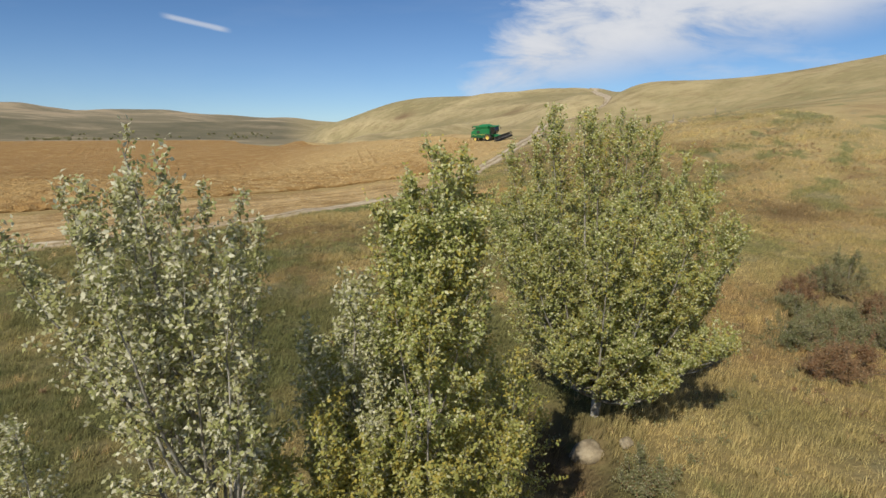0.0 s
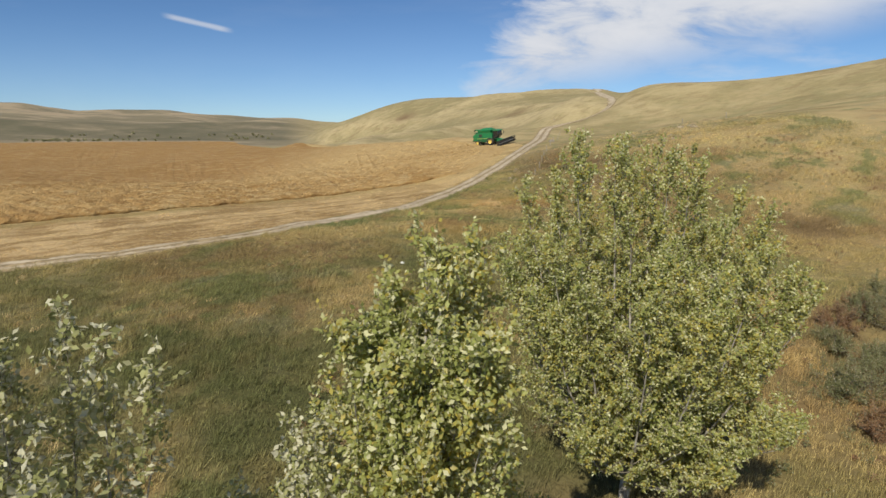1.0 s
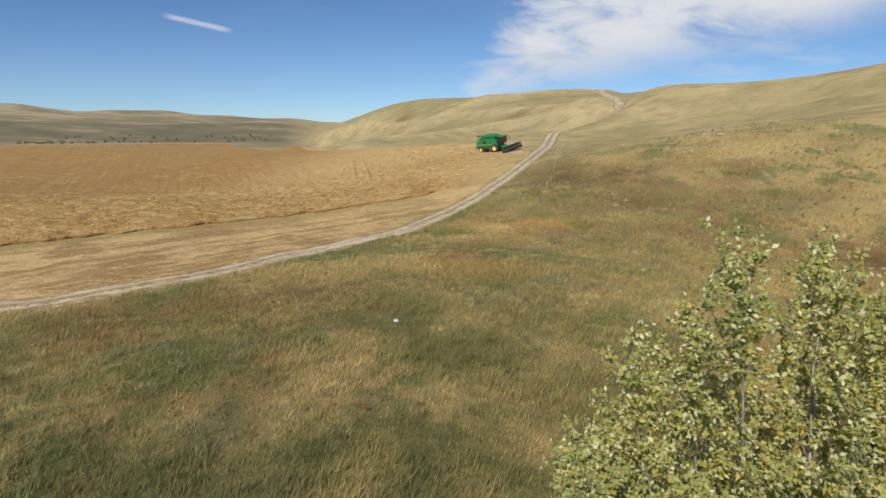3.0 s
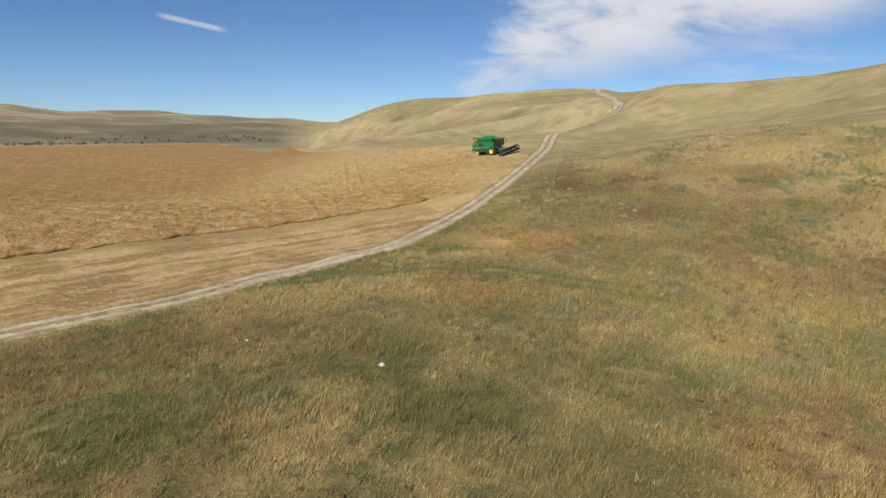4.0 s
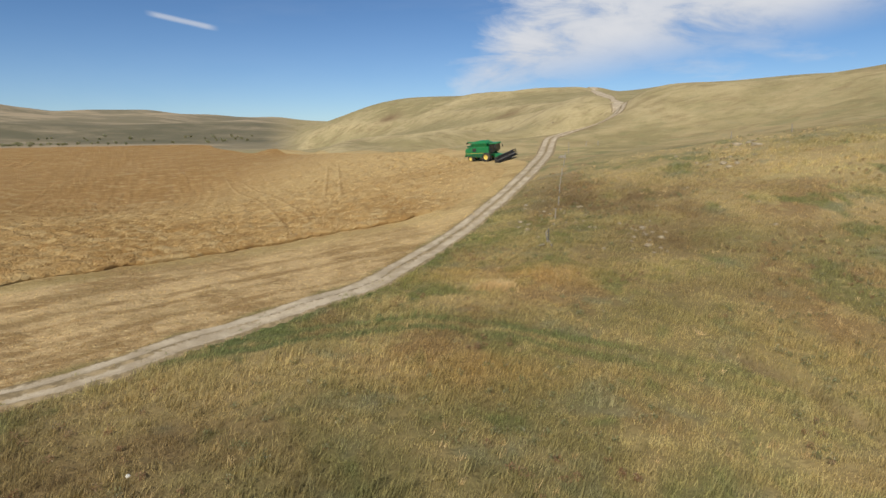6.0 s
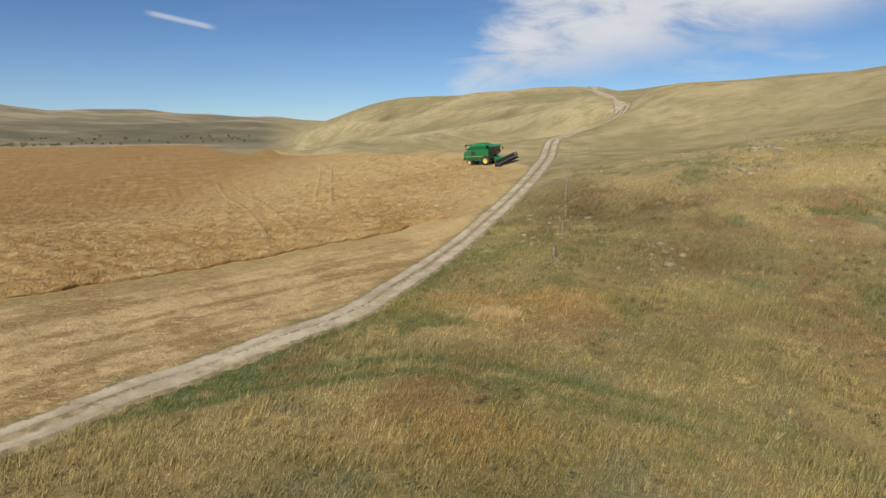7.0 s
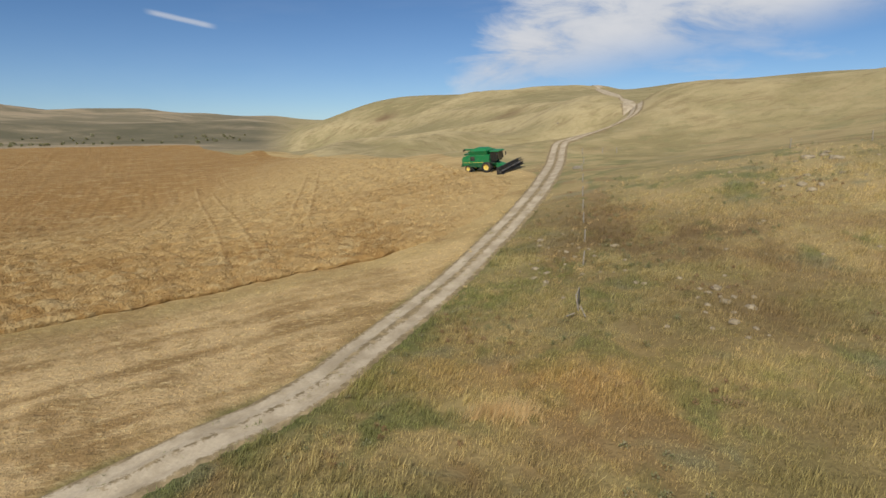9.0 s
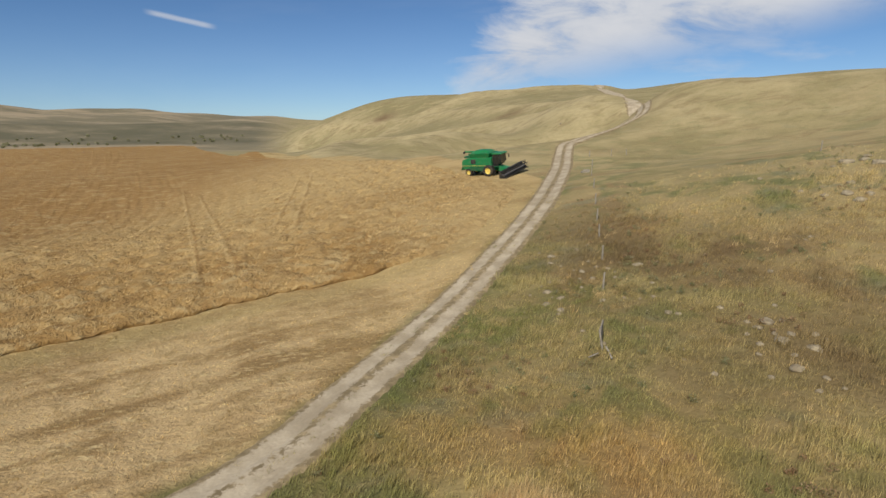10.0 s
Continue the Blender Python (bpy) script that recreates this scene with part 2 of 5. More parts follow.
def masks(x, y):
    """How far each kind of cover, and the spurs' painted light and shade, holds at plan points."""
    dt, st = distance_to(TRACK[::4], x, y)
    de, se = distance_to(CROP_EDGE[::6], x, y)
    beyond = (x - 11.5) * 0.917 + (y - 141) * 0.40
    field = (st > 0) & (y < 420) & (beyond < 7 + 3 * waves(x, y, 21, 40)) & (x < 18)
    ragged = 0.5 * waves(x, y, 22, 6)
    out = {"stubble": smooth(-0.6, 0.8, np.where(field, dt, -dt) - 1.6 + ragged), "rows": np.where(se > 0, de, -de), "trackside": 0.75 * smooth(4.5, 1.8, dt + ragged) * smooth(105, 85, y) * smooth(58, 68, y)}
    ds, _ = distance_to(SWALE, x, y)
    out["swale"] = (smooth(0.7, 0.25, np.abs(ds - 0.85) + 0.25 * ragged) * 0.8 + 0.12 * smooth(3.5, 1, ds)) * smooth(40, 15, np.abs(x))
    out["lush"] = smooth(62, 36, y + 4 * waves(x, y, 23, 18)) * smooth(19, 3, x + 3 * waves(x, y, 24, 12))
    def patch(cx, cy, rx, ry):
        return np.exp(-((x - cx) / rx) ** 2 - ((y - cy) / ry) ** 2)
    out["rust"] = np.clip(patch(9.5, 76.5, 4.6, 3.2) + 0.6 * patch(2, 79, 4, 3) + patch(18.7, 104.2, 3, 1.6) + 0.7 * patch(2.8, 60, 5, 3) + 0.25 * patch(-15, 52, 5, 3) + 0.55 * patch(16, 33, 9, 9) + 0.4 * patch(30, 62, 14, 8), 0, 1)
    out["green"] = np.clip(patch(7, 91.2, 3.2, 3) + patch(12, 93.5, 2.4, 3) + 0.8 * patch(12.7, 86.5, 2.5, 2) + patch(-1.3, 78.2, 2.5, 5) + 0.9 * patch(18.2, 75, 4, 2.5) + 0.7 * patch(14.6, 78.2, 2, 1.5) + 0.7 * patch(26, 60, 7, 3) + 0.6 * patch(4.9, 87.4, 2.5, 2.5), 0, 1)
    out["gold"] = np.clip(patch(5.1, 74.6, 1.8, 1.2) + 0.35 * patch(18.9, 76, 3, 3) + 0.45 * patch(16, 52, 4, 4) + 0.25 * patch(14, 21, 6, 8) + 0.25 * patch(24, 44, 6, 6) + 0.3 * patch(20, 56, 9, 6), 0, 1)
    db, sb = distance_to(BANK, x, y)
    dg, sg = distance_to(GULLY, x, y)
    out["soil"] = np.clip(0.75 * smooth(1.1, 0.3, dg + 0.4 * ragged) + np.exp(-(((x - 3.8) / 2.2) ** 2 + ((y - 20.0) / 3.0) ** 2) ** 2) + smooth(1.3, 0.2, db) * (sb < 0) * smooth(20, 24, x), 0, 1)
    out["brown"] = np.clip(patch(23, 94, 9, 7) + 0.5 * patch(36, 78, 9, 6) + 0.8 * patch(16, 104, 6, 10) + 1.0 * patch(-14, 52.5, 8, 4) + patch(37, 63, 10, 4) + 0.9 * patch(26, 38, 7, 5) + 0.55 * patch(13, 29, 7, 6) + 0.55 * patch(20, 71, 7, 4.5) + 0.9 * patch(19, 81, 6, 4) + 0.3 * patch(27, 84, 6, 5) + 0.2 * patch(22, 52, 12, 5) + patch(42, 356, 7, 9) + patch(-32, 499, 10, 14), 0, 1)
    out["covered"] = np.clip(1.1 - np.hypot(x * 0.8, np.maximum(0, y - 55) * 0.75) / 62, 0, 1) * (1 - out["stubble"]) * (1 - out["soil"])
    r = np.hypot(x, y - 40)
    out["bluff"] = smooth(560, 640, r) * smooth(1050, 850, r)
    # sunlit edge painted along the spur crests, and the shoulder's pale grass
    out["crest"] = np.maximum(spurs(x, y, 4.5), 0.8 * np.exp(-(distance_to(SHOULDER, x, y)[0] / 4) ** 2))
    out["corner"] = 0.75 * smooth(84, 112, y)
    # shade between the spurs, as a mask for the colour
    out["hollow_shade"] = (1 - spurs(x, y, 14.0)) * smooth(190, 330, r) * smooth(700, 600, r) * 0.6
    out["far"] = smooth(50, 190, r)
    out["valley"] = smooth(430, 520, r) * smooth(-11.5, -16, np.degrees(np.arctan2(x, y - 40)))
    return out


def cover_colour(n, pos):
    """Grass, stubble and far slopes, by place."""
    p1, p2 = n.noise(pos, 0.035, 4.0, 0.6, 0.6), n.noise(pos, 0.16, 4.0, 0.6, 0.4)
    p3, p4 = n.noise(pos, 0.9, 3.0, 0.6), n.noise(n.stretch(pos, 1, 1, 0.3), 5.0, 3.0, 0.65)
    dry = n.ramp(n.math("ADD", n.math("MULTIPLY", p1, 0.6), n.math("MULTIPLY", p2, 0.4)), 0.38, 0.62)
    grass = n.mix(dry, (0.215, 0.182, 0.082), (0.372, 0.282, 0.140))
    h1, h2, h3 = n.noise(pos, 0.075, 3.0, 0.6, 0.5), n.noise(n.stretch(pos, 1.1, 0.9, 1, 30), 0.14, 3.0, 0.6, 0.5), n.noise(n.stretch(pos, 0.9, 1.2, 1, 70), 0.21, 3.0, 0.6, 0.4)
    grass = n.mix(n.math("MULTIPLY", n.ramp(h1, 0.51, 0.64), 0.75), grass, (0.235, 0.155, 0.078))
    grass = n.mix(n.math("MULTIPLY", n.ramp(h2, 0.54, 0.64), 0.8), grass, (0.14, 0.155, 0.062))
    grass = n.mix(n.math("MULTIPLY", n.ramp(h3, 0.56, 0.66), 0.75), grass, (0.37, 0.30, 0.145))
    grass = n.mix(n.math("MULTIPLY", n.ramp(h3, 0.44, 0.30), 0.7), grass, (0.215, 0.205, 0.125))
    grass = n.mix(n.math("MULTIPLY", n.ramp(p3, 0.55, 0.75), 0.5), grass, (0.40, 0.31, 0.145))
    grass = n.mix(n.math("MULTIPLY", n.attr("lush"), n.ramp(p2, 0.75, 0.35)), grass, (0.115, 0.118, 0.050))
    grass = n.mix(n.math("MULTIPLY", n.attr("swale"), n.ramp(p2, 0.25, 0.6)), grass, (0.135, 0.155, 0.065))
    grass = n.mix(n.math("MULTIPLY", n.attr("trackside"), n.ramp(p2, 0.62, 0.42)), grass, (0.13, 0.155, 0.06))
    grass = n.mix(n.math("MULTIPLY", n.attr("green"), n.ramp(p3, 0.7, 0.35)), grass, (0.17, 0.172, 0.062))
    grass = n.mix(n.math("MULTIPLY", n.attr("rust"), 0.6), grass, (0.41, 0.26, 0.105))
    grass = n.mix(n.math("MULTIPLY", n.attr("brown"), n.ramp(p2, 0.30, 0.62)), grass, (0.165, 0.115, 0.06))
    grass = n.mix(n.math("MULTIPLY", n.attr("soil"), n.ramp(p3, 0.15, 0.5)), grass, (0.135, 0.095, 0.052))
    grass = n.mix(n.math("MULTIPLY", n.attr("gold"), 0.6), grass, (0.46, 0.36, 0.17))
    slope = n.mix(n.ramp(n.math("ADD", n.math("MULTIPLY", p1, 0.55), n.math("MULTIPLY", p2, 0.45)), 0.4, 0.6), (0.29, 0.24, 0.126), (0.40, 0.327, 0.186))
    slope = n.mix(n.math("MULTIPLY", n.ramp(n.noise(pos, 0.02, 4.0, 0.6), 0.5, 0.7), 0.5), slope, (0.205, 0.178, 0.088))
    # shaded hollows and sunlit spur crests, put into the slope's colour
    slope = n.mix(n.math("MULTIPLY", n.attr("hollow_shade"), 0.7), slope, (0.195, 0.175, 0.088))
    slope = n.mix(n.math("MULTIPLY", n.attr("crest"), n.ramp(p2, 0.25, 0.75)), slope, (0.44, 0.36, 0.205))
    slope = n.mix(n.math("MULTIPLY", n.ramp(n.noise(pos, 0.55, 4.0, 0.7), 0.52, 0.70), 0.42), slope, (0.20, 0.165, 0.088))
    slope = n.mix(n.math("MULTIPLY", n.ramp(n.noise(n.stretch(pos, 0.6, 1.3, 1, 20), 0.16, 4.0, 0.65, 0.6), 0.5, 0.64), 0.55), slope, (0.215, 0.16, 0.088))
    slope = n.mix(n.math("MULTIPLY", n.ramp(n.noise(n.stretch(pos, 0.7, 1.2, 1, -15), 0.10, 4.0, 0.65, 0.6), 0.53, 0.66), 0.5), slope, (0.41, 0.335, 0.185))
    slope = n.mix(n.math("MULTIPLY", n.attr("brown"), n.ramp(p1, 0.3, 0.6)), slope, (0.17, 0.115, 0.065))
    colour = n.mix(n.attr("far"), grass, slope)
    band = n.add("ShaderNodeTexNoise")
    band.noise_dimensions = "1D"
    n.put(band.inputs["W"], n.attr("rows"))
    band.inputs["Scale"].default_value, band.inputs["Detail"].default_value = 0.30, 1.5
    straw = n.mix(n.ramp(n.math("MULTIPLY_ADD", n.math("SUBTRACT", p2, 0.5), 0.9, band.outputs[0]), 0.38, 0.62), (0.258, 0.168, 0.076), (0.45, 0.322, 0.168))
    straw = n.mix(n.math("MULTIPLY", n.ramp(p3, 0.48, 0.68), 0.6), straw, (0.25, 0.172, 0.076))
    litter = n.noise(n.stretch(pos, 0.8, 1.6, 1, -28), 1.5, 4.0, 0.7, 0.5)
    straw = n.mix(n.math("MULTIPLY", n.ramp(litter, 0.52, 0.66), 0.65), straw, (0.53, 0.405, 0.215))
    strip = n.math("MULTIPLY", n.ramp(n.math("MULTIPLY_ADD", p3, 2.0, n.attr("rows")), -3.6, -1.4), n.ramp(p2, 0.3, 0.55))
    straw = n.mix(n.math("MULTIPLY", strip, 0.4), straw, (0.30, 0.252, 0.11))
    straw = n.mix(n.math("MULTIPLY", n.ramp(h2, 0.52, 0.66), 0.3), straw, (0.27, 0.195, 0.092))
    straw = n.mix(n.math("MULTIPLY", n.attr("corner"), n.ramp(p2, 0.2, 0.6)), straw, (0.45, 0.33, 0.16))
    colour = n.mix(n.attr("stubble"), colour, straw)
    valley = n.mix(n.ramp(n.noise(n.stretch(pos, 0.7, 1, 1), 0.012, 5.0, 0.65), 0.4, 0.6), (0.19, 0.165, 0.11), (0.33, 0.265, 0.18))
    valley = n.mix(n.math("MULTIPLY", n.attr("bluff"), n.ramp(n.noise(pos, 0.010, 5.0, 0.7), 0.25, 0.62)), valley, (0.125, 0.115, 0.075))
    colour = n.mix(n.attr("valley"), colour, valley)
    fine = n.mix(p4, (0.72, 0.72, 0.72), (1.28, 1.27, 1.24))
    return n.mix(1.0, colour, fine, "MULTIPLY"), p4, p3


GROUND, n = material("dry_grassland")
col, fine, mid = cover_colour(n, n.position())
# the ground's colour is darker where grass blades cover it
covered_tone = n.mix(n.attr("covered"), (1, 1, 1), (0.72, 0.70, 0.66))
n.surface(n.mix(1.0, col, covered_tone, "MULTIPLY"), 0.95, height=n.math("ADD", fine, n.math("MULTIPLY", mid, 2.0)), bump=0.12, specular=0.1)

BLADES, n = material("grass_blades")
col, fine, mid = cover_colour(n, n.position())
tone = n.mix(n.island(), (0.80, 0.83, 0.78), (2.25, 2.28, 2.15))
n.surface(n.mix(1.0, col, tone, "MULTIPLY"), 0.85, specular=0.15, translucent=0.4)


def mesh_object(name, verts, faces, mat, values=None, flat=False):
    """One mesh from arrays; values: point attributes."""
    me = bpy.data.meshes.new(name)
    verts, faces = np.asarray(verts, np.float32), np.asarray(faces, np.int32)
    k = faces.shape[1]
    me.vertices.add(len(verts)), me.loops.add(faces.size), me.polygons.add(len(faces))
    me.vertices.foreach_set("co", verts.ravel())
    me.loops.foreach_set("vertex_index", faces.ravel())
    me.polygons.foreach_set("loop_start", np.arange(0, faces.size, k, dtype=np.int32))
    me.update(calc_edges=True)
    if not flat:
        me.polygons.foreach_set("use_smooth", np.ones(len(faces), bool))
    for key, v in (values or {}).items():
        me.attributes.new(key, "FLOAT", "POINT").data.foreach_set("value", np.asarray(v, np.float32))
    me.materials.append(mat)
    return new(name, me)


# ---- ground: one sheet out to the horizon ----
rings = np.concatenate([[0.0], np.geomspace(1.5, 4400, 400)])
turns = np.radians(np.concatenate([np.arange(-60, 60, 0.42), np.arange(60, 300, 3.0)]))
rr, aa = np.meshgrid(rings, turns, indexing="ij")
gx, gy = (rr * np.sin(aa)).ravel(), (40 + rr * np.cos(aa)).ravel()
m, nt = len(rings), len(turns)
idx = np.arange(m * nt).reshape(m, nt)
nxt = np.roll(idx, -1, axis=1)
quads = np.stack([idx[:-1], idx[1:], nxt[1:], nxt[:-1]], -1).reshape(-1, 4)[:, ::-1]
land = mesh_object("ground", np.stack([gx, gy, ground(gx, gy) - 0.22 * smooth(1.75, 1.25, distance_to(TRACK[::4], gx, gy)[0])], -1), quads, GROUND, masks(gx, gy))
tagged(land, "rolling dry grassland hills with olive and straw-coloured grass", "ground", kind="structure")


# ---- track ----
DIRT, n = material("pale_dirt")
pos = n.position()
a, b = n.noise(pos, 0.5, 4.0, 0.6), n.noise(pos, 6.0, 4.0, 0.7)
col = n.mix(n.ramp(a, 0.35, 0.65), (0.335, 0.272, 0.19), (0.465, 0.388, 0.285))
verge = n.mix(n.ramp(n.noise(pos, 1.6, 3.0, 0.6), 0.35, 0.7), (0.19, 0.145, 0.085), (0.34, 0.26, 0.15))
col = n.mix(n.ramp(n.math("MULTIPLY_ADD", n.math("SUBTRACT", n.noise(pos, 2.4, 6.0, 0.8, 0.6), 0.5), 2.3, n.attr("bare")), 0.30, 0.55), verge, col)
col = n.mix(1.0, col, n.mix(b, (0.75, 0.75, 0.75), (1.25, 1.25, 1.25)), "MULTIPLY")
n.surface(col, 0.95, height=b, bump=0.04, specular=0.1)

across = np.array([-2.3, -1.9, -1.55, -1.3, -1.0, -0.7, -0.4, 0.0, 0.4, 0.7, 1.0, 1.3, 1.55, 1.9, 2.3])
dip = np.array([-0.16, -0.02, 0.0, -0.05, -0.07, -0.05, 0.02, 0.07, 0.02, -0.05, -0.07, -0.05, 0.0, -0.02, -0.16])
bare = np.array([0.0, 0.15, 0.6, 0.95, 1, 0.9, 0.42, 0.08, 0.42, 0.9, 1, 0.95, 0.6, 0.15, 0.0])


def track_strip(name, line, width):
    line = line[:, :2]
    way = np.gradient(line, axis=0)
    way /= np.hypot(way[:, 0], way[:, 1])[:, None]
    side = np.stack([way[:, 1], -way[:, 0]], -1)
    width = (width * (1 + 0.9 * smooth(215, 290, line[:, 1])))[:, None]
    px = line[:, None, 0] + across[None, :] * width * side[:, None, 0]
    py = line[:, None, 1] + across[None, :] * width * side[:, None, 1]
    pz = ground(px, py) + 0.07 + dip[None, :]
    count, k = px.shape
    i = np.arange(count * k).reshape(count, k)
    faces = np.stack([i[:-1, :-1], i[:-1, 1:], i[1:, 1:], i[1:, :-1]], -1).reshape(-1, 4)
    ob = mesh_object(name, np.stack([px, py, pz], -1).reshape(-1, 3), faces, DIRT, {"bare": (bare[None, :] + 0.5 * smooth(200, 240, line[:, 1])[:, None] * (np.abs(across) < 1.5) + 0.28 * (smooth(88, 74, line[:, 1]) * smooth(58, 70, line[:, 1]))[:, None] * (np.abs(across) < 1.0) - 0.25 * smooth(68, 57, line[:, 1])[:, None]).ravel()})
    return tagged(ob, "pale dirt farm track with two wheel ruts and grass between", "track", kind="structure")


track_strip("road", TRACK, 0.80)

# ---- standing crop ----
CROP, n = material("ripe_crop")
pos = n.position()
a, b, c = n.noise(pos, 0.05, 4.0, 0.6, 0.5), n.noise(n.stretch(pos, 1, 1, 0.4), 0.9, 4.0, 0.65), n.noise(n.stretch(pos, 1, 1, 0.25), 7.0, 3.0, 0.7)
col = n.mix(n.ramp(a, 0.36, 0.64), (0.295, 0.176, 0.064), (0.405, 0.268, 0.114))
col = n.mix(n.math("MULTIPLY", n.ramp(n.math("MULTIPLY_ADD", n.math("SUBTRACT", a, 0.5), 60.0, n.attr("inward")), 45.0, 110.0), 0.75), col, (0.285, 0.16, 0.056))
col = n.mix(n.math("MULTIPLY", n.ramp(b, 0.5, 0.72), 0.7), col, (0.49, 0.355, 0.17))
lodged = n.noise(n.stretch(pos, 0.7, 1.3, 1, -25), 0.24, 4.0, 0.65, 0.8)
col = n.mix(n.math("MULTIPLY", n.ramp(lodged, 0.52, 0.66), 0.6), col, (0.475, 0.355, 0.178))
col = n.mix(n.math("MULTIPLY", n.ramp(lodged, 0.47, 0.36), 0.6), col, (0.27, 0.155, 0.058))
col = n.mix(n.math("MULTIPLY", n.attr("thin"), n.ramp(b, 0.2, 0.5)), col, (0.50, 0.36, 0.17))
col = n.mix(n.math("MULTIPLY", n.ramp(b, 0.48, 0.30), 0.5), col, (0.27, 0.155, 0.058))
# wheel marks driven through the crop: start, end
WHEEL_MARKS = [((-15.0, 107.8), (-51.4, 194.5)), ((-18.0, 106.5), (-60.0, 206.5)), ((-16.6, 126.1), (-27.0, 191.2)), ((-13.7, 124.6), (-24.5, 192.3))]
xyz = n.add("ShaderNodeSeparateXYZ")
n.put(xyz.inputs[0], pos)
for p, q in WHEEL_MARKS:
    span = math.hypot(q[0] - p[0], q[1] - p[1])
    ux, uy = (q[0] - p[0]) / span, (q[1] - p[1]) / span
    off = n.math("MULTIPLY_ADD", xyz.outputs[0], uy, n.math("MULTIPLY_ADD", xyz.outputs[1], -ux, p[1] * ux - p[0] * uy))
    off = n.math("MULTIPLY_ADD", n.math("SUBTRACT", b, 0.5), 1.6, off)
    run = n.math("MULTIPLY_ADD", xyz.outputs[0], ux, n.math("MULTIPLY_ADD", xyz.outputs[1], uy, -p[0] * ux - p[1] * uy))
    inside = n.math("MULTIPLY", n.ramp(run, 0.0, 3.0), n.ramp(run, span, span - 12))
    col = n.mix(n.math("MULTIPLY", inside, n.math("MULTIPLY", n.ramp(n.math("ABSOLUTE", off), 0.28, 0.10), 0.5)), col, (0.235, 0.135, 0.052))
    col = n.mix(n.math("MULTIPLY", inside, n.math("MULTIPLY", n.ramp(n.math("ABSOLUTE", n.math("ADD", off, 0.55)), 0.32, 0.1), 0.35)), col, (0.56, 0.41, 0.20))
col = n.mix(1.0, col, n.mix(c, (0.80, 0.80, 0.80), (1.2, 1.2, 1.2)), "MULTIPLY")
n.surface(col, 0.9, height=n.math("ADD", c, n.math("MULTIPLY", n.math("ADD", b, n.noise(pos, 2.6, 3.0, 0.6)), 2.5)), bump=0.13, specular=0.12)

STRAW, n = material("straw")
pos = n.position()
col = n.mix(n.ramp(n.noise(pos, 0.6, 3.0, 0.6), 0.35, 0.65), (0.47, 0.34, 0.165), (0.64, 0.50, 0.28))
n.surface(n.mix(1.0, col, n.mix(n.island(), (0.75, 0.72, 0.68), (1.45, 1.4, 1.3)), "MULTIPLY"), 0.85, specular=0.15, translucent=0.4)

CROP_TALL = 0.62
steps = [0.0, 0.12, 0.34]
while steps[-1] < 440:
    steps.append(steps[-1] + max(0.4, (0.018 if steps[-1] < 90 else 0.06) * steps[-1]))
steps = np.array(steps)
lift = np.full(len(steps), CROP_TALL)
lift[:3] = -0.05, 0.32, 0.50
rng = np.random.RandomState(11)
reach = np.where(steps[None, :] < 60, steps[None, :], 60 + (steps[None, :] - 60) * ((np.interp(CROP_EDGE[:, None, 0], [-130, -40, 11], [425, 485, 535]) - CROP_EDGE[:, None, 1]) / CROP_WAY[1] - 60) / (steps[-1] - 60))
cx = CROP_EDGE[:, None, 0] + reach * CROP_WAY[0] - 0.00013 * reach ** 2
cy = CROP_EDGE[:, None, 1] + reach * CROP_WAY[1]
wobble = waves(cx, cy, 31, 4.0) * 0.40 + waves(cx, cy, 35, 1.6) * 0.20 + rng.uniform(-0.12, 0.12, cx.shape)
wobble[:, 3:] *= 0.4
# the uncut edge leans out over the stubble; towards the field's corner the crop thins out
slack = 0.75 * smooth(-4, 8, CROP_EDGE[:, 0])
wobble[:, 0] = (wobble[:, 1] + 0.30) * (1 - slack) - 1.6 * slack
cx, cy = cx + CROP_WAY[0] * wobble, cy + CROP_WAY[1] * wobble
cz = ground(cx, cy) + lift[None, :] * (1 - 0.8 * slack[:, None] * smooth(20, 4, steps[None, :])) * (1 + 0.16 * rng.uniform(-1, 1, cx.shape) + (0.22 * waves(cx, cy, 32, 5) - 0.72 * smooth(0.1, 0.4, waves(0.6 * cx - 0.3 * cy, 0.9 * cx + 1.2 * cy, 33, 4.0) + 0.6 * waves(cx, cy, 36, 1.9)) * smooth(140, 50, steps[None, :])) * (lift[None, :] > 0))
count, k = cx.shape
i = np.arange(count * k).reshape(count, k)
faces = np.stack([i[:-1, :-1], i[1:, :-1], i[1:, 1:], i[:-1, 1:]], -1).reshape(-1, 4)
crop = mesh_object("standing_crop", np.stack([cx, cy, cz], -1).reshape(-1, 3), faces, CROP, {"inward": np.broadcast_to(steps, cx.shape).ravel(), "thin": np.maximum(0.85 * slack[:, None] * smooth(45, 2, steps[None, :] + 5 * waves(cx, cy, 34, 9)), 0.8 * smooth(105, 165, cy + 12 * waves(cx, cy, 37, 40)) * smooth(-75, -15, cx)).ravel()})
tagged(crop, "ripe golden-brown grain crop, partly lodged, standing uncut", "crop", kind="stuff")


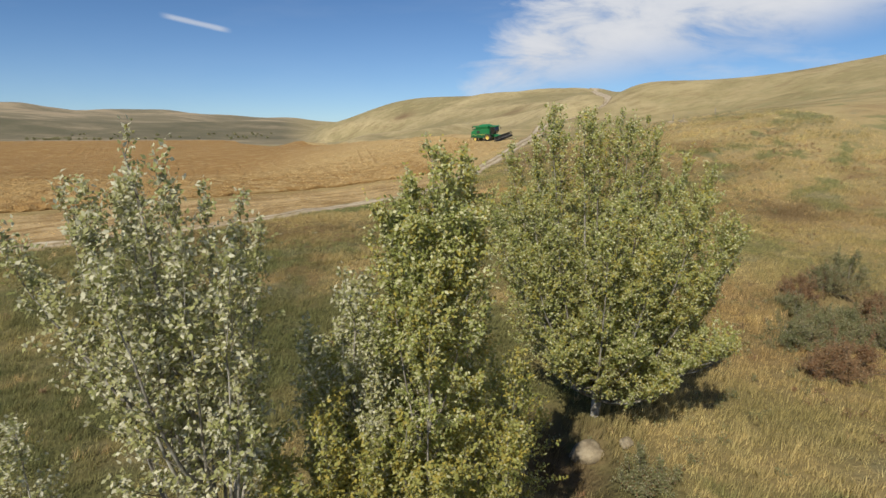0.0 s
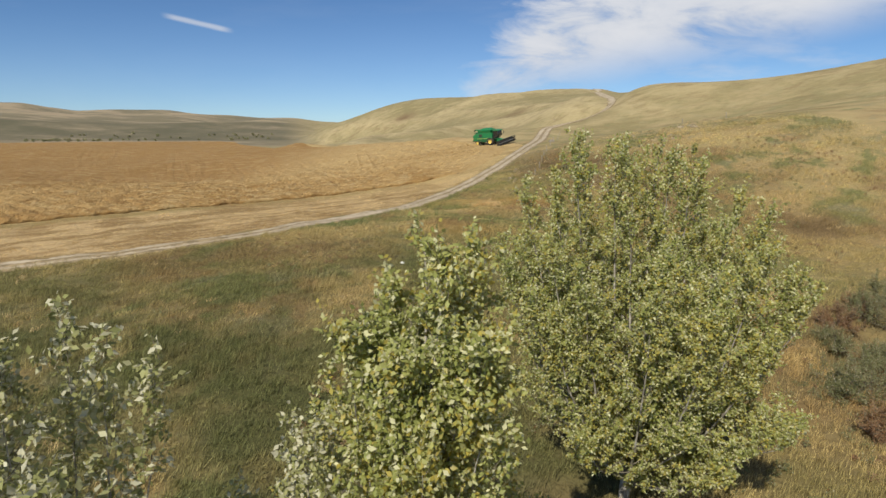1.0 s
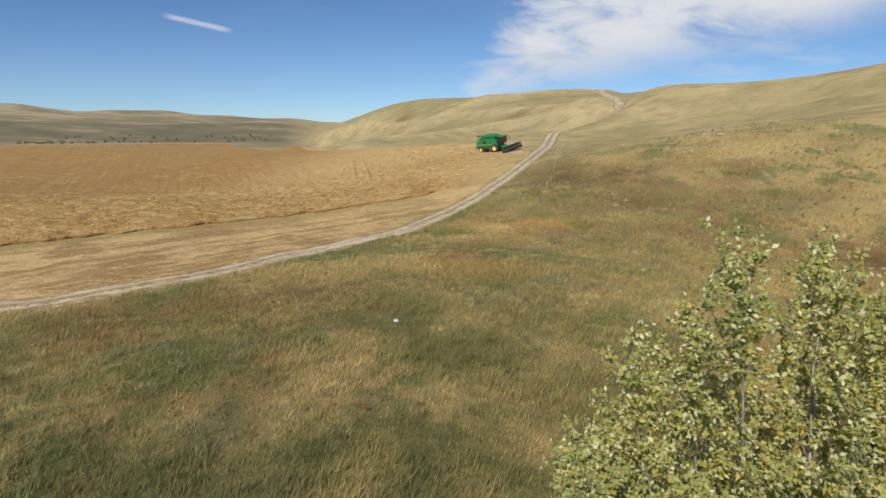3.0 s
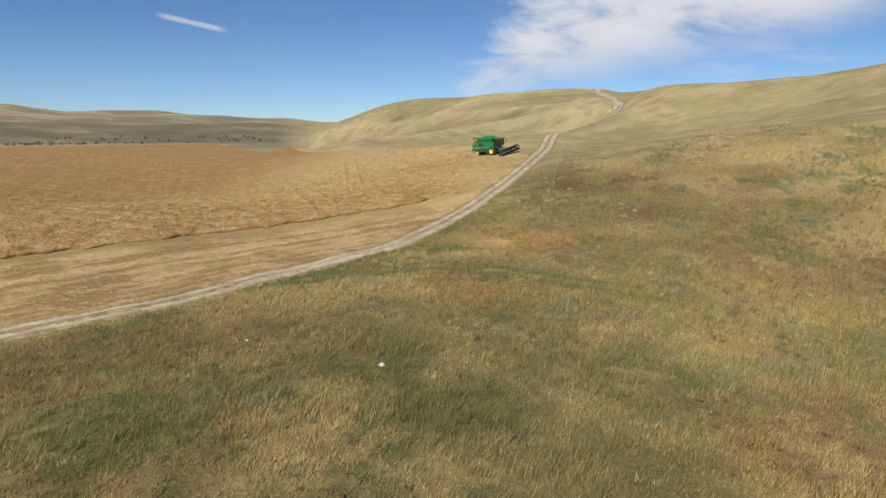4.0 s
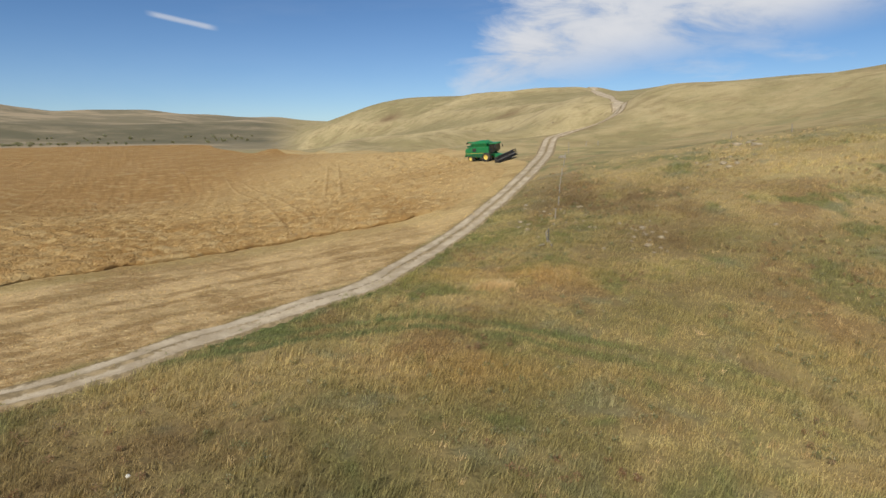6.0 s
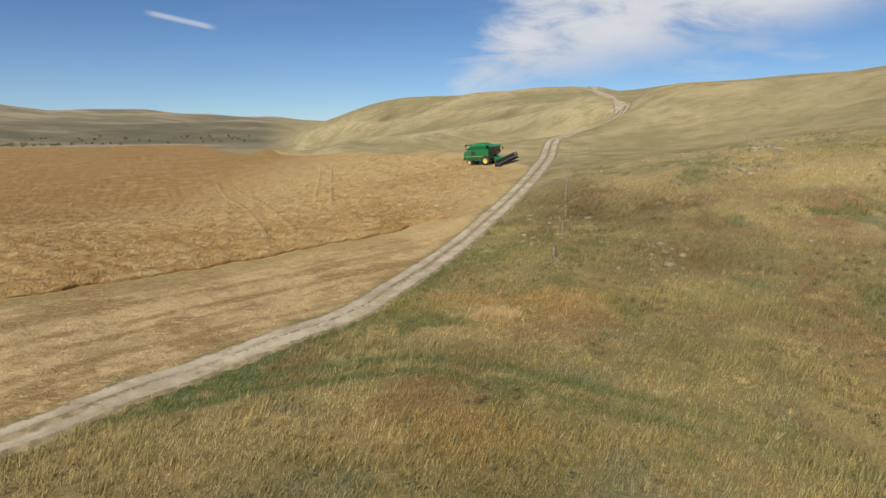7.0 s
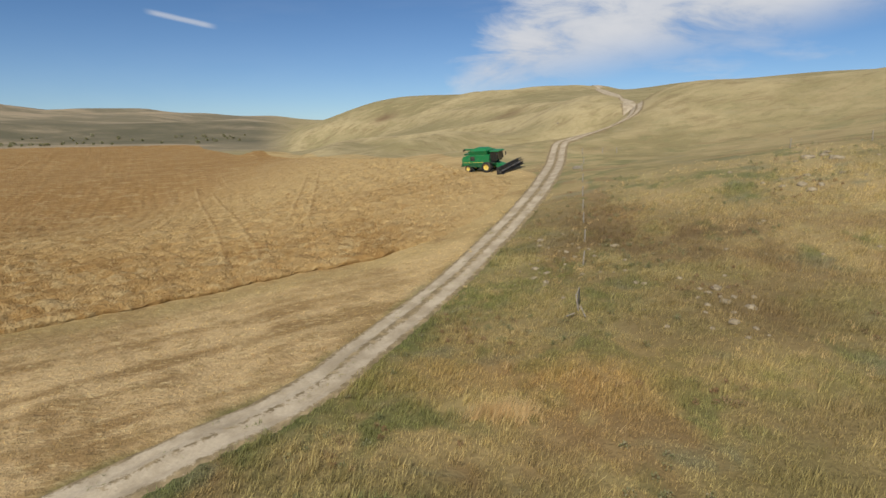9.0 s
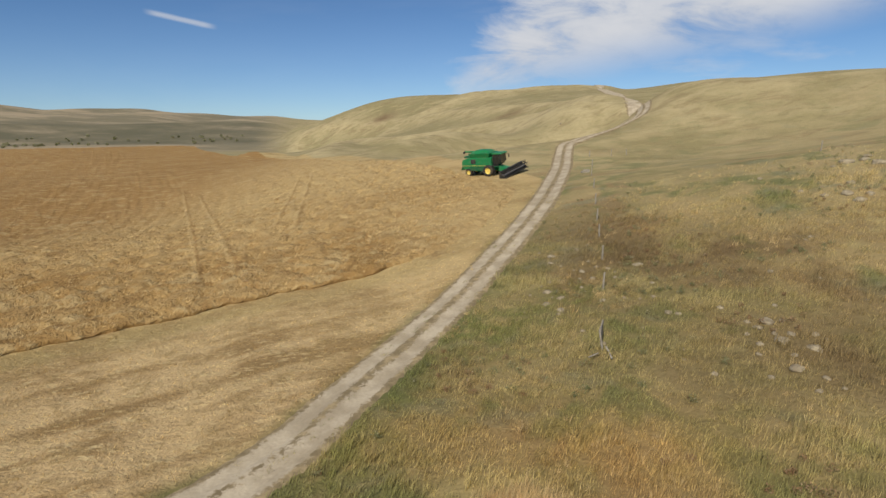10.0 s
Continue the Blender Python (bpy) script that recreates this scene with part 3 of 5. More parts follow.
# ---- tufts ----
def tufts(name, x, y, height, mat, blades, spread, width, lean, seed, lift=0.0, values=True, wind=(0.30, 0.12)):
    """Blades in tufts at plan points, as one mesh."""
    rng = np.random.RandomState(seed)
    count = len(x)
    z = ground(x, y) + lift - 0.03
    bx = np.repeat(x, blades) + rng.normal(0, spread, count * blades)
    by = np.repeat(y, blades) + rng.normal(0, spread, count * blades)
    bz = np.repeat(z, blades)
    h = np.repeat(height, blades) * rng.uniform(0.55, 1.15, count * blades)
    a, tilt = rng.uniform(0, 2 * np.pi, count * blades), np.abs(rng.normal(0, lean, count * blades))
    f = rng.uniform(0, np.pi, count * blades)
    dx, dy = np.cos(f) * width / 2, np.sin(f) * width / 2
    v = np.empty((count * blades, 3, 3), np.float32)
    v[:, 0] = np.stack([bx - dx, by - dy, bz], -1)
    v[:, 1] = np.stack([bx + dx, by + dy, bz], -1)
    v[:, 2] = np.stack([bx + h * (tilt * np.cos(a) + wind[0]), by + h * (tilt * np.sin(a) + wind[1]), bz + h], -1)
    faces = np.arange(count * blades * 3).reshape(-1, 3)
    extra = {key: np.repeat(m, blades * 3) for key, m in masks(x, y).items()} if values else None
    return mesh_object(name, v.reshape(-1, 3), faces, mat, extra, flat=True)


def scatter(count, seed, x0, x1, y0, y1, keep):
    rng = np.random.RandomState(seed)
    x, y = rng.uniform(x0, x1, count), rng.uniform(y0, y1, count)
    ok = rng.uniform(0, 1, count) < keep(x, y)
    return x[ok], y[ok]


def off_field(x, y):
    dt, st = distance_to(TRACK[::4], x, y)
    return np.where(((st > 0) & (y < 150)) | (dt < 1.9), 0.0, 1.0) * smooth(128, 98, y + 5 * waves(x, y, 40, 14))


def near_first(x, y):
    d = np.hypot(x * 0.8, np.maximum(0, y - 50) * 0.75)
    bed = np.exp(-(((x - 3.8) / 2.1) ** 2 + ((y - 20.0) / 2.9) ** 2) ** 2)
    return off_field(x, y) * (1 - 0.85 * bed) * np.clip(1.15 - d / 62, 0.06, 1) * (0.55 + 0.45 * (waves(x, y, 41, 5) > -0.3))


gx, gy = scatter(300000, 51, -48, 62, 14, 128, near_first)
tall = (0.20 + 0.18 * (waves(gx, gy, 42, 7) + 1) * 0.5) * (0.9 + 0.55 * waves(gx, gy, 47, 1.5))
tall = np.maximum(tall, 0.08)
tagged(tufts("meadow_grass", gx, gy, tall, BLADES, 7, 0.13, 0.034, 0.45, 52), "dry olive and straw-coloured meadow grass", "grass", kind="stuff")
gx, gy = scatter(24000, 53, -45, 60, 16, 110, lambda x, y: off_field(x, y) * (waves(x, y, 43, 9) > 0.15))
tagged(tufts("tall_grass", gx, gy, 0.45 + 0.3 * np.random.RandomState(54).rand(len(gx)), BLADES, 18, 0.13, 0.03, 0.30, 55), "tall dry grass tussocks gone to seed", "grass", kind="stuff")


def in_stubble(x, y):
    dt, st = distance_to(TRACK[::4], x, y)
    de, se = distance_to(CROP_EDGE[::6], x, y)
    return np.where((st > 0) & (dt > 1.9) & (se <= 0), 1.0, 0.0) * np.clip(1.2 - np.hypot(x, y - 75) / 75, 0.05, 1)


gx, gy = scatter(90000, 56, -75, 22, 45, 150, in_stubble)
tagged(tufts("stubble", gx, gy, np.full(len(gx), 0.15), BLADES, 4, 0.10, 0.03, 0.6, 57), "short pale cut stubble", "stubble", kind="stuff")


def in_crop(x, y):
    de, se = distance_to(CROP_EDGE[::6], x, y)
    right_side = (x - 11.5) * 0.917 + (y - 141) * 0.40
    return np.where((se > 0) & (right_side < 0), 1.0, 0.0) * np.clip(1.25 - de / 45, 0.1, 1) * (1 - smooth(0, 8, x) * smooth(8, 2, de)) * (0.3 + 0.7 * (waves(x, y, 60, 3.2) + 0.4 * waves(x, y, 61, 1.2) > 0))


gx, gy = scatter(80000, 58, -95, 8, 55, 200, in_crop)
tagged(tufts("crop_ears", gx, gy, np.full(len(gx), 0.30), STRAW, 4, 0.15, 0.05, 0.7, 59, lift=0.42 + 0.16 * waves(gx, gy, 60, 3.2), values=False), "bent ears and straw of the ripe crop", "crop", kind="stuff")


# ---- small builders ----
def part(name, bm, mat, parent=None, label=""):
    me = bpy.data.meshes.new(name)
    bm.to_mesh(me)
    bm.free()
    me.materials.append(mat)
    ob = new(name, me)
    if parent is not None:
        ob.parent = parent
    if label:
        ob["label"] = label
    return ob


def thing(name, x, y, label, category, group="", turn=0.0, z=None, tip=(0, 0)):
    ob = new(name)
    ob.matrix_basis = pose(x, y, ground_at(x, y) if z is None else z, tip[0], tip[1], turn)
    return tagged(ob, label, category, group)


def block(bm, x0, x1, y0, y1, z0, z1, bevel=0.0, top=None):
    """A box; top: (x0, x1, y0, y1) of its upper face if that differs."""
    t = top or (x0, x1, y0, y1)
    low = [bm.verts.new(c) for c in ((x0, y0, z0), (x1, y0, z0), (x1, y1, z0), (x0, y1, z0))]
    up = [bm.verts.new(c) for c in ((t[0], t[2], z1), (t[1], t[2], z1), (t[1], t[3], z1), (t[0], t[3], z1))]
    fs = [bm.faces.new(low[::-1]), bm.faces.new(up)]
    for k in range(4):
        fs.append(bm.faces.new((low[k], low[(k + 1) % 4], up[(k + 1) % 4], up[k])))
    if bevel:
        bmesh.ops.bevel(bm, geom=list({e for f in fs for e in f.edges}), offset=bevel, segments=2, affect="EDGES", profile=0.5)
    return bm


def prism(bm, outline, y0, y1, bevel=0.0):
    """A side outline in x, z drawn out across y."""
    a = [bm.verts.new((x, y0, z)) for x, z in outline]
    b = [bm.verts.new((x, y1, z)) for x, z in outline]
    fs = [bm.faces.new(a), bm.faces.new(b[::-1])]
    for k in range(len(a)):
        j = (k + 1) % len(a)
        fs.append(bm.faces.new((a[j], a[k], b[k], b[j])))
    if bevel:
        bmesh.ops.bevel(bm, geom=list({e for f in fs for e in f.edges}), offset=bevel, segments=2, affect="EDGES", profile=0.5)
    bmesh.ops.recalc_face_normals(bm, faces=bm.faces)
    return bm


def rod(bm, a, b, r0, r1=None, sides=8):
    a, b = Vector(a), Vector(b)
    r1 = r0 if r1 is None else r1
    q = (b - a).to_track_quat("Z", "Y")
    ring = [[bm.verts.new(p + q @ Vector((r * math.cos(2 * math.pi * k / sides), r * math.sin(2 * math.pi * k / sides), 0))) for k in range(sides)] for p, r in ((a, r0), (b, r1))]
    for k in range(sides):
        j = (k + 1) % sides
        bm.faces.new((ring[0][k], ring[0][j], ring[1][j], ring[1][k]))
    bm.faces.new(ring[0][::-1]), bm.faces.new(ring[1])
    return bm


def lathe(bm, profile, sides=28, caps=True):
    """Turns (radius, along) round the y axis."""
    rings = []
    for r, s in profile:
        rings.append([bm.verts.new((r * math.cos(2 * math.pi * k / sides), s, r * math.sin(2 * math.pi * k / sides))) for k in range(sides)])
    for a, b in zip(rings, rings[1:]):
        for k in range(sides):
            j = (k + 1) % sides
            bm.faces.new((a[k], a[j], b[j], b[k]))
    if caps:
        bm.faces.new(rings[0][::-1]), bm.faces.new(rings[-1])
    bmesh.ops.recalc_face_normals(bm, faces=bm.faces)
    return bm


def paint(name, colour, rough, metal=0.0, wear=0.15, specular=0.5):
    m, n = material(name)
    co = n.add("ShaderNodeTexCoord").outputs["Object"]
    d = n.ramp(n.noise(co, 1.4, 4.0, 0.65), 0.45, 0.75)
    grime = tuple(0.55 * c + 0.45 * g for c, g in zip(colour, (0.30, 0.24, 0.15)))
    col = n.mix(n.math("MULTIPLY", d, wear * 3), colour, grime)
    n.surface(col, n.math("MULTIPLY_ADD", d, 0.25, rough), metal, height=n.noise(co, 30, 2.0), bump=0.001, specular=specular)
    return m


# ---- combine harvester ----
GREEN = paint("green_enamel", (0.008, 0.17, 0.055), 0.38)
DARKGREEN = paint("dark_green_panel", (0.006, 0.085, 0.03), 0.45)
YELLOW = paint("yellow_enamel", (0.74, 0.56, 0.13), 0.45, wear=0.16)
BLACK = paint("black_steel", (0.018, 0.018, 0.018), 0.5)
STEEL = paint("worn_steel", (0.32, 0.31, 0.30), 0.4, metal=0.7)
RUBBER = paint("dusty_rubber", (0.03, 0.027, 0.024), 0.85, wear=0.2)
GLASS, n = material("dark_cab_glass")
n.surface((0.012, 0.017, 0.018), 0.06, specular=0.8)


def wheel(parent, x, y, radius, width, out):
    """Tyre with lugs and a yellow rim; out: side that faces outwards."""
    w = width / 2
    bm = bmesh.new()
    lathe(bm, [(radius * 0.56, -w), (radius * 0.86, -w), (radius * 0.955, -w * 0.75), (radius * 0.965, 0), (radius * 0.955, w * 0.75), (radius * 0.86, w), (radius * 0.56, w), (radius * 0.54, 0), (radius * 0.56, -w)], 32, False)
    for k in range(22):
        a = 2 * math.pi * k / 22
        for sgn in (-1, 1):
            b = a + (0.5 if sgn > 0 else 0) * 2 * math.pi / 22
            p = Vector((math.cos(b), 0, math.sin(b))) * radius * 0.965 + Vector((0, sgn * w * 0.15, 0))
            q = Vector((math.cos(b + 0.16), 0, math.sin(b + 0.16))) * radius * 0.95 + Vector((0, sgn * w * 0.92, 0))
            rod(bm, p, q, 0.035, 0.04, 4)
    tyre = part("tyre", bm, RUBBER, parent)
    tyre.location = (x, y, radius - 0.03)
    bm = bmesh.new()
    s = out * w
    lathe(bm, [(radius * 0.57, -s * 0.9), (radius * 0.57, s * 0.95), (radius * 0.50, s * 0.9), (radius * 0.44, s * 0.45), (radius * 0.2, s * 0.35), (radius * 0.17, s * 0.6), (radius * 0.05, s * 0.62)], 28)
    rim = part("rim", bm, YELLOW, tyre, "yellow steel wheel rim")
    return tyre


def combine_harvester(x, y, turn):
    """Faces its +x; its right side is -y."""
    ob = thing("combine_harvester", x, y, "green combine harvester with yellow wheels at the crop's edge", "combine harvester", turn=turn)
    # it stands square to the slope
    e = 2.0
    up = Vector((ground_at(x - e, y) - ground_at(x + e, y), ground_at(x, y - e) - ground_at(x, y + e), 2 * e)).normalized()
    ob.matrix_basis = Matrix.Translation((x, y, ground_at(x, y) + 0.03)) @ Vector((0, 0, 1)).rotation_difference(up).to_matrix().to_4x4() @ pose(0, 0, 0, 0, 0, turn) @ Matrix.Scale(0.93, 4)
    bm = bmesh.new()
    prism(bm, [(-3.5, 1.75), (-3.15, 1.2), (-1.2, 0.95), (1.9, 0.95), (2.2, 1.3), (2.2, 3.05), (-2.2, 3.05), (-3.3, 2.75), (-3.55, 2.3)], -1.42, 1.42, 0.07)
    body = part("body", bm, GREEN, ob)
    for sgn in (-1, 1):
        bm = bmesh.new()
        prism(bm, [(-3.2, 1.65), (-0.5, 1.6), (-0.5, 2.85), (-2.3, 2.85), (-3.2, 2.55)], sgn * 1.43, sgn * 1.49, 0.03)
        part("side_panel", bm, GREEN, body)
        bm = bmesh.new()
        prism(bm, [(-0.42, 1.6), (1.6, 1.6), (1.6, 2.85), (-0.42, 2.85)], sgn * 1.43, sgn * 1.485, 0.03)
        part("side_panel", bm, GREEN, body)
        bm = bmesh.new()
        prism(bm, [(-3.2, 1.73), (1.4, 1.71), (1.4, 1.76), (-3.2, 1.78)], sgn * 1.495, sgn * 1.505)
        part("stripe", bm, YELLOW, body, "yellow stripe along the side")
        bm = bmesh.new()
        prism(bm, [(-2.2, 0.95), (0.3, 0.82), (1.2, 0.9), (1.2, 1.5), (-2.2, 1.5)], sgn * 1.2, sgn * 1.46, 0.04)
        part("shield", bm, DARKGREEN, body)
    bm = bmesh.new()
    block(bm, -1.65, -0.75, -1.53, -1.49, 2.05, 2.8, 0.01)
    part("radiator_screen", bm, BLACK, body, "dark radiator screen")
    bm = bmesh.new()
    block(bm, -1.7, 1.75, -1.35, 1.35, 3.05, 3.75, 0.03, top=(-2.0, 2.0, -1.62, 1.62))
    part("grain_tank", bm, GREEN, ob)
    bm = bmesh.new()
    block(bm, -1.85, 1.85, -1.5, 1.5, 3.76, 4.25, 0.14, top=(-0.9, 1.1, -0.75, 0.75))
    part("tank_cover", bm, GREEN, ob)
    bm = bmesh.new()
    block(bm, -3.2, -1.9, -1.1, 1.1, 3.0, 3.3, 0.06)
    rod(bm, (-2.4, 0.7, 3.25), (-2.4, 0.7, 3.85), 0.07)
    part("engine_deck", bm, DARKGREEN, ob)
    bm = bmesh.new()
    block(bm, -4.1, -3.45, -1.0, 1.0, 0.95, 1.75, 0.05, top=(-3.7, -3.3, -1.0, 1.0))
    part("straw_chopper", bm, DARKGREEN, ob)
    # cab
    bm = bmesh.new()
    prism(bm, [(2.25, 1.75), (3.25, 1.75), (3.75, 2.3), (3.6, 3.45), (2.25, 3.45)], -1.0, 1.0, 0.05)
    cab = part("cab", bm, GLASS, ob, "cab with dark glass")
    bm = bmesh.new()
    prism(bm, [(2.1, 3.47), (3.95, 3.47), (4.0, 3.6), (3.7, 3.74), (2.1, 3.74)], -1.12, 1.12, 0.05)
    part("roof", bm, GREEN, cab)
    for sgn in (-1, 1):
        bm = bmesh.new()
        rod(bm, (3.72, sgn * 1.0, 2.3), (3.58, sgn * 1.0, 3.47), 0.05, 0.05, 6)
        part("pillar", bm, BLACK, cab)
        bm = bmesh.new()
        rod(bm, (2.3, sgn * 1.02, 1.75), (2.3, sgn * 1.02, 3.47), 0.06, 0.06, 6)
        part("pillar", bm, BLACK, cab)
        bm = bmesh.new()
        rod(bm, (3.5, sgn * 1.05, 3.3), (3.9, sgn * 1.65, 3.2), 0.02, 0.02, 6)
        block(bm, 3.86, 3.94, sgn * 1.65 - 0.14, sgn * 1.65 + 0.14, 2.6, 3.2, 0.02)
        part("mirror", bm, BLACK, cab)
    bm = bmesh.new()
    block(bm, 2.1, 3.3, -1.55, -1.0, 1.62, 1.7, 0.01)
    for k in range(5):
        rod(bm, (3.0 - 0.05 * k, -1.7, 0.55 + 0.25 * k), (2.5 - 0.05 * k, -1.7, 0.55 + 0.25 * k), 0.025, 0.025, 6)
    for xx in (3.02, 2.48):
        rod(bm, (xx, -1.7, 0.5), (xx - 0.22, -1.6, 2.6), 0.025, 0.025, 6)
    part("ladder", bm, BLACK, ob)
    # unloading auger, folded back along the left side
    bm = bmesh.new()
    rod(bm, (1.4, 1.55, 3.0), (1.4, 1.62, 3.6), 0.2, 0.2, 14)
    rod(bm, (1.55, 1.62, 3.55), (-4.5, 1.68, 3.72), 0.17, 0.17, 14)
    part("unloading_auger", bm, GREEN, ob)
    bm = bmesh.new()
    rod(bm, (-4.5, 1.68, 3.72), (-4.95, 1.68, 3.5), 0.2, 0.17, 12)
    part("spout", bm, BLACK, ob, "black rubber spout")
    # wheels and axles
    for sgn in (-1, 1):
        wheel(ob, 1.65, sgn * 1.55, 0.95, 0.72, sgn)
        wheel(ob, -2.3, sgn * 1.3, 0.66, 0.46, sgn)
    bm = bmesh.new()
    rod(bm, (1.65, -1.5, 0.92), (1.65, 1.5, 0.92), 0.16)
    part("axle", bm, DARKGREEN, ob)
    bm = bmesh.new()
    rod(bm, (-2.3, -1.25, 0.63), (-2.3, 1.25, 0.63), 0.11)
    part("axle", bm, DARKGREEN, ob)
    bm = bmesh.new()
    prism(bm, [(2.1, 1.0), (2.1, 1.85), (4.7, 1.15), (4.7, 0.4)], -0.75, 0.75, 0.04)
    part("feeder_house", bm, GREEN, ob)
    # header
    half = 3.9
    bm = bmesh.new()
    prism(bm, [(4.7, 0.2), (4.7, 1.25), (4.82, 1.25), (4.9, 0.32), (5.75, 0.16), (5.75, 0.1)], -half, half)
    header = part("header", bm, BLACK, ob, "wide cutting header with a pick-up reel")
    header.matrix_basis = pose(0.25, 0, 0.12, 3.5, 0, 0)
    for sgn in (-1, 1):
        bm = bmesh.new()
        prism(bm, [(4.65, 0.1), (4.65, 1.3), (5.1, 0.8), (5.7, 0.35), (6.1, 0.12)], sgn * half, sgn * (half + 0.1), 0.02)
        part("end_divider", bm, BLACK, header)
    bm = bmesh.new()
    rod(bm, (5.2, -half, 0.52), (5.2, half, 0.52), 0.13, 0.13, 12)
    for k in range(60):
        yy, a = -half + 0.13 * k, 0.9 * k
        rod(bm, (5.2, yy, 0.52), (5.2 + 0.3 * math.cos(a), yy + 0.07, 0.52 + 0.3 * math.sin(a)), 0.05, 0.02, 4)
    part("header_auger", bm, STEEL, header)
    bm = bmesh.new()
    cxr, czr, rr_ = 5.55, 0.98, 0.50
    rod(bm, (cxr, -half + 0.1, czr), (cxr, half - 0.1, czr), 0.09, 0.09, 10)
    for k in range(6):
        a = 2 * math.pi * k / 6 + 0.3
        bx, bz = cxr + rr_ * math.cos(a), czr + rr_ * math.sin(a)
        rod(bm, (bx, -half + 0.1, bz), (bx, half - 0.1, bz), 0.045, 0.045, 6)
        for t in range(40):
            yy = -half + 0.2 + t * (2 * half - 0.4) / 39
            rod(bm, (bx, yy, bz), (bx - 0.05, yy, bz - 0.26), 0.016, 0.008, 3)
        for yy in np.linspace(-half + 0.15, half - 0.15, 5):
            rod(bm, (cxr, yy, czr), (bx, yy, bz), 0.035, 0.03, 4)
    part("reel", bm, BLACK, header, "black pick-up reel with tines")
    for sgn in (-1, 1):
        bm = bmesh.new()
        rod(bm, (4.75, sgn * (half - 0.02), 1.25), (5.6, sgn * (half - 0.02), 1.15), 0.06, 0.05, 6)
        part("reel_arm", bm, BLACK, header)
    return ob


combine_harvester(10.9, 148.8, -35)


# ---- trees ----
BARK, n = material("pale_poplar_bark")
co = n.position()
a, b = n.noise(n.stretch(co, 1, 1, 0.25), 9.0, 4.0, 0.65), n.noise(co, 2.0, 3.0)
col = n.mix(n.ramp(a, 0.4, 0.65), (0.19, 0.17, 0.14), (0.45, 0.42, 0.36))
col = n.mix(n.math("MULTIPLY", n.ramp(b, 0.6, 0.75), 0.7), col, (0.09, 0.08, 0.065))
n.surface(col, 0.85, height=a, bump=0.015, specular=0.2)


TWIG, n = material("grey_brown_twigs")
n.surface(n.mix(n.noise(n.position(), 3.0, 3.0), (0.12, 0.10, 0.075), (0.28, 0.25, 0.19)), 0.9, specular=0.15)


def leaf_material(name, greens, pale, pale_share, yellow, yellow_share):
    m, n = material(name)
    r = n.island()
    k = n.noise(n.position(), 0.8, 3.0, 0.6)
    col = n.mix(n.ramp(k, 0.35, 0.65), greens[0], greens[1])
    col = n.mix(n.ramp(r, 1 - pale_share, min(1.0, 1.35 - pale_share)), col, pale)
    col = n.mix(n.math("MULTIPLY", n.ramp(n.math("MULTIPLY_ADD", k, 0.6, n.math("MULTIPLY", n.math("FRACT", n.math("MULTIPLY", r, 17.3)), 0.55)), 0.82 - yellow_share, 0.9 - yellow_share), 0.85), col, yellow)
    tone = n.mix(n.math("FRACT", n.math("MULTIPLY", r, 7.7)), (0.8, 0.8, 0.8), (1.18, 1.18, 1.18))
    n.surface(n.mix(1.0, col, tone, "MULTIPLY"), 0.5, specular=0.3, translucent=0.48)
    return m


LEAF_GREEN = leaf_material("green_poplar_leaves", ((0.31, 0.34, 0.10), (0.44, 0.445, 0.15)), (0.68, 0.66, 0.40), 0.46, (0.46, 0.37, 0.07), 0.10)
LEAF_PALE = leaf_material("pale_poplar_leaves", ((0.32, 0.33, 0.125), (0.44, 0.435, 0.19)), (0.70, 0.67, 0.49), 0.58, (0.30, 0.25, 0.06), 0.02)
LEAF_MIXED = leaf_material("yellowing_poplar_leaves", ((0.30, 0.31, 0.085), (0.42, 0.41, 0.13)), (0.60, 0.57, 0.34), 0.28, (0.48, 0.38, 0.08), 0.15)
LEAF_SAGE = leaf_material("grey_green_shrub_leaves", ((0.19, 0.20, 0.085), (0.28, 0.27, 0.13)), (0.44, 0.40, 0.26), 0.25, (0.22, 0.11, 0.05), 0.05)
LEAF_RED = leaf_material("russet_shrub_leaves", ((0.27, 0.15, 0.075), (0.34, 0.22, 0.115)), (0.44, 0.33, 0.20), 0.25, (0.11, 0.11, 0.05), 0.05)


def tube_mesh(name, runs, mat, sides=7):
    """Tapered limbs from runs of (points, radii), as one mesh."""
    verts, faces, base = [], [], 0
    for pts, radii in runs:
        pts, radii = np.asarray(pts), np.asarray(radii)
        way = np.gradient(pts, axis=0)
        way /= np.linalg.norm(way, axis=1)[:, None] + 1e-9
        ref = np.array([1.0, 0, 0]) if abs(way[0][0]) < 0.8 else np.array([0, 1.0, 0])
        u = np.cross(way, ref)
        u /= np.linalg.norm(u, axis=1)[:, None] + 1e-9
        v = np.cross(way, u)
        k = sides if radii[0] > 0.03 else 4
        ang = np.arange(k) * 2 * np.pi / k
        ring = pts[:, None] + radii[:, None, None] * (np.cos(ang)[None, :, None] * u[:, None] + np.sin(ang)[None, :, None] * v[:, None])
        count = len(pts)
        i = base + np.arange(count * k).reshape(count, k)
        j = np.roll(i, -1, axis=1)
        verts.append(ring.reshape(-1, 3))
        faces.append(np.stack([i[:-1], j[:-1], j[1:], i[1:]], -1).reshape(-1, 4))
        base += count * k
    return mesh_object(name, np.concatenate(verts), np.concatenate(faces), mat)


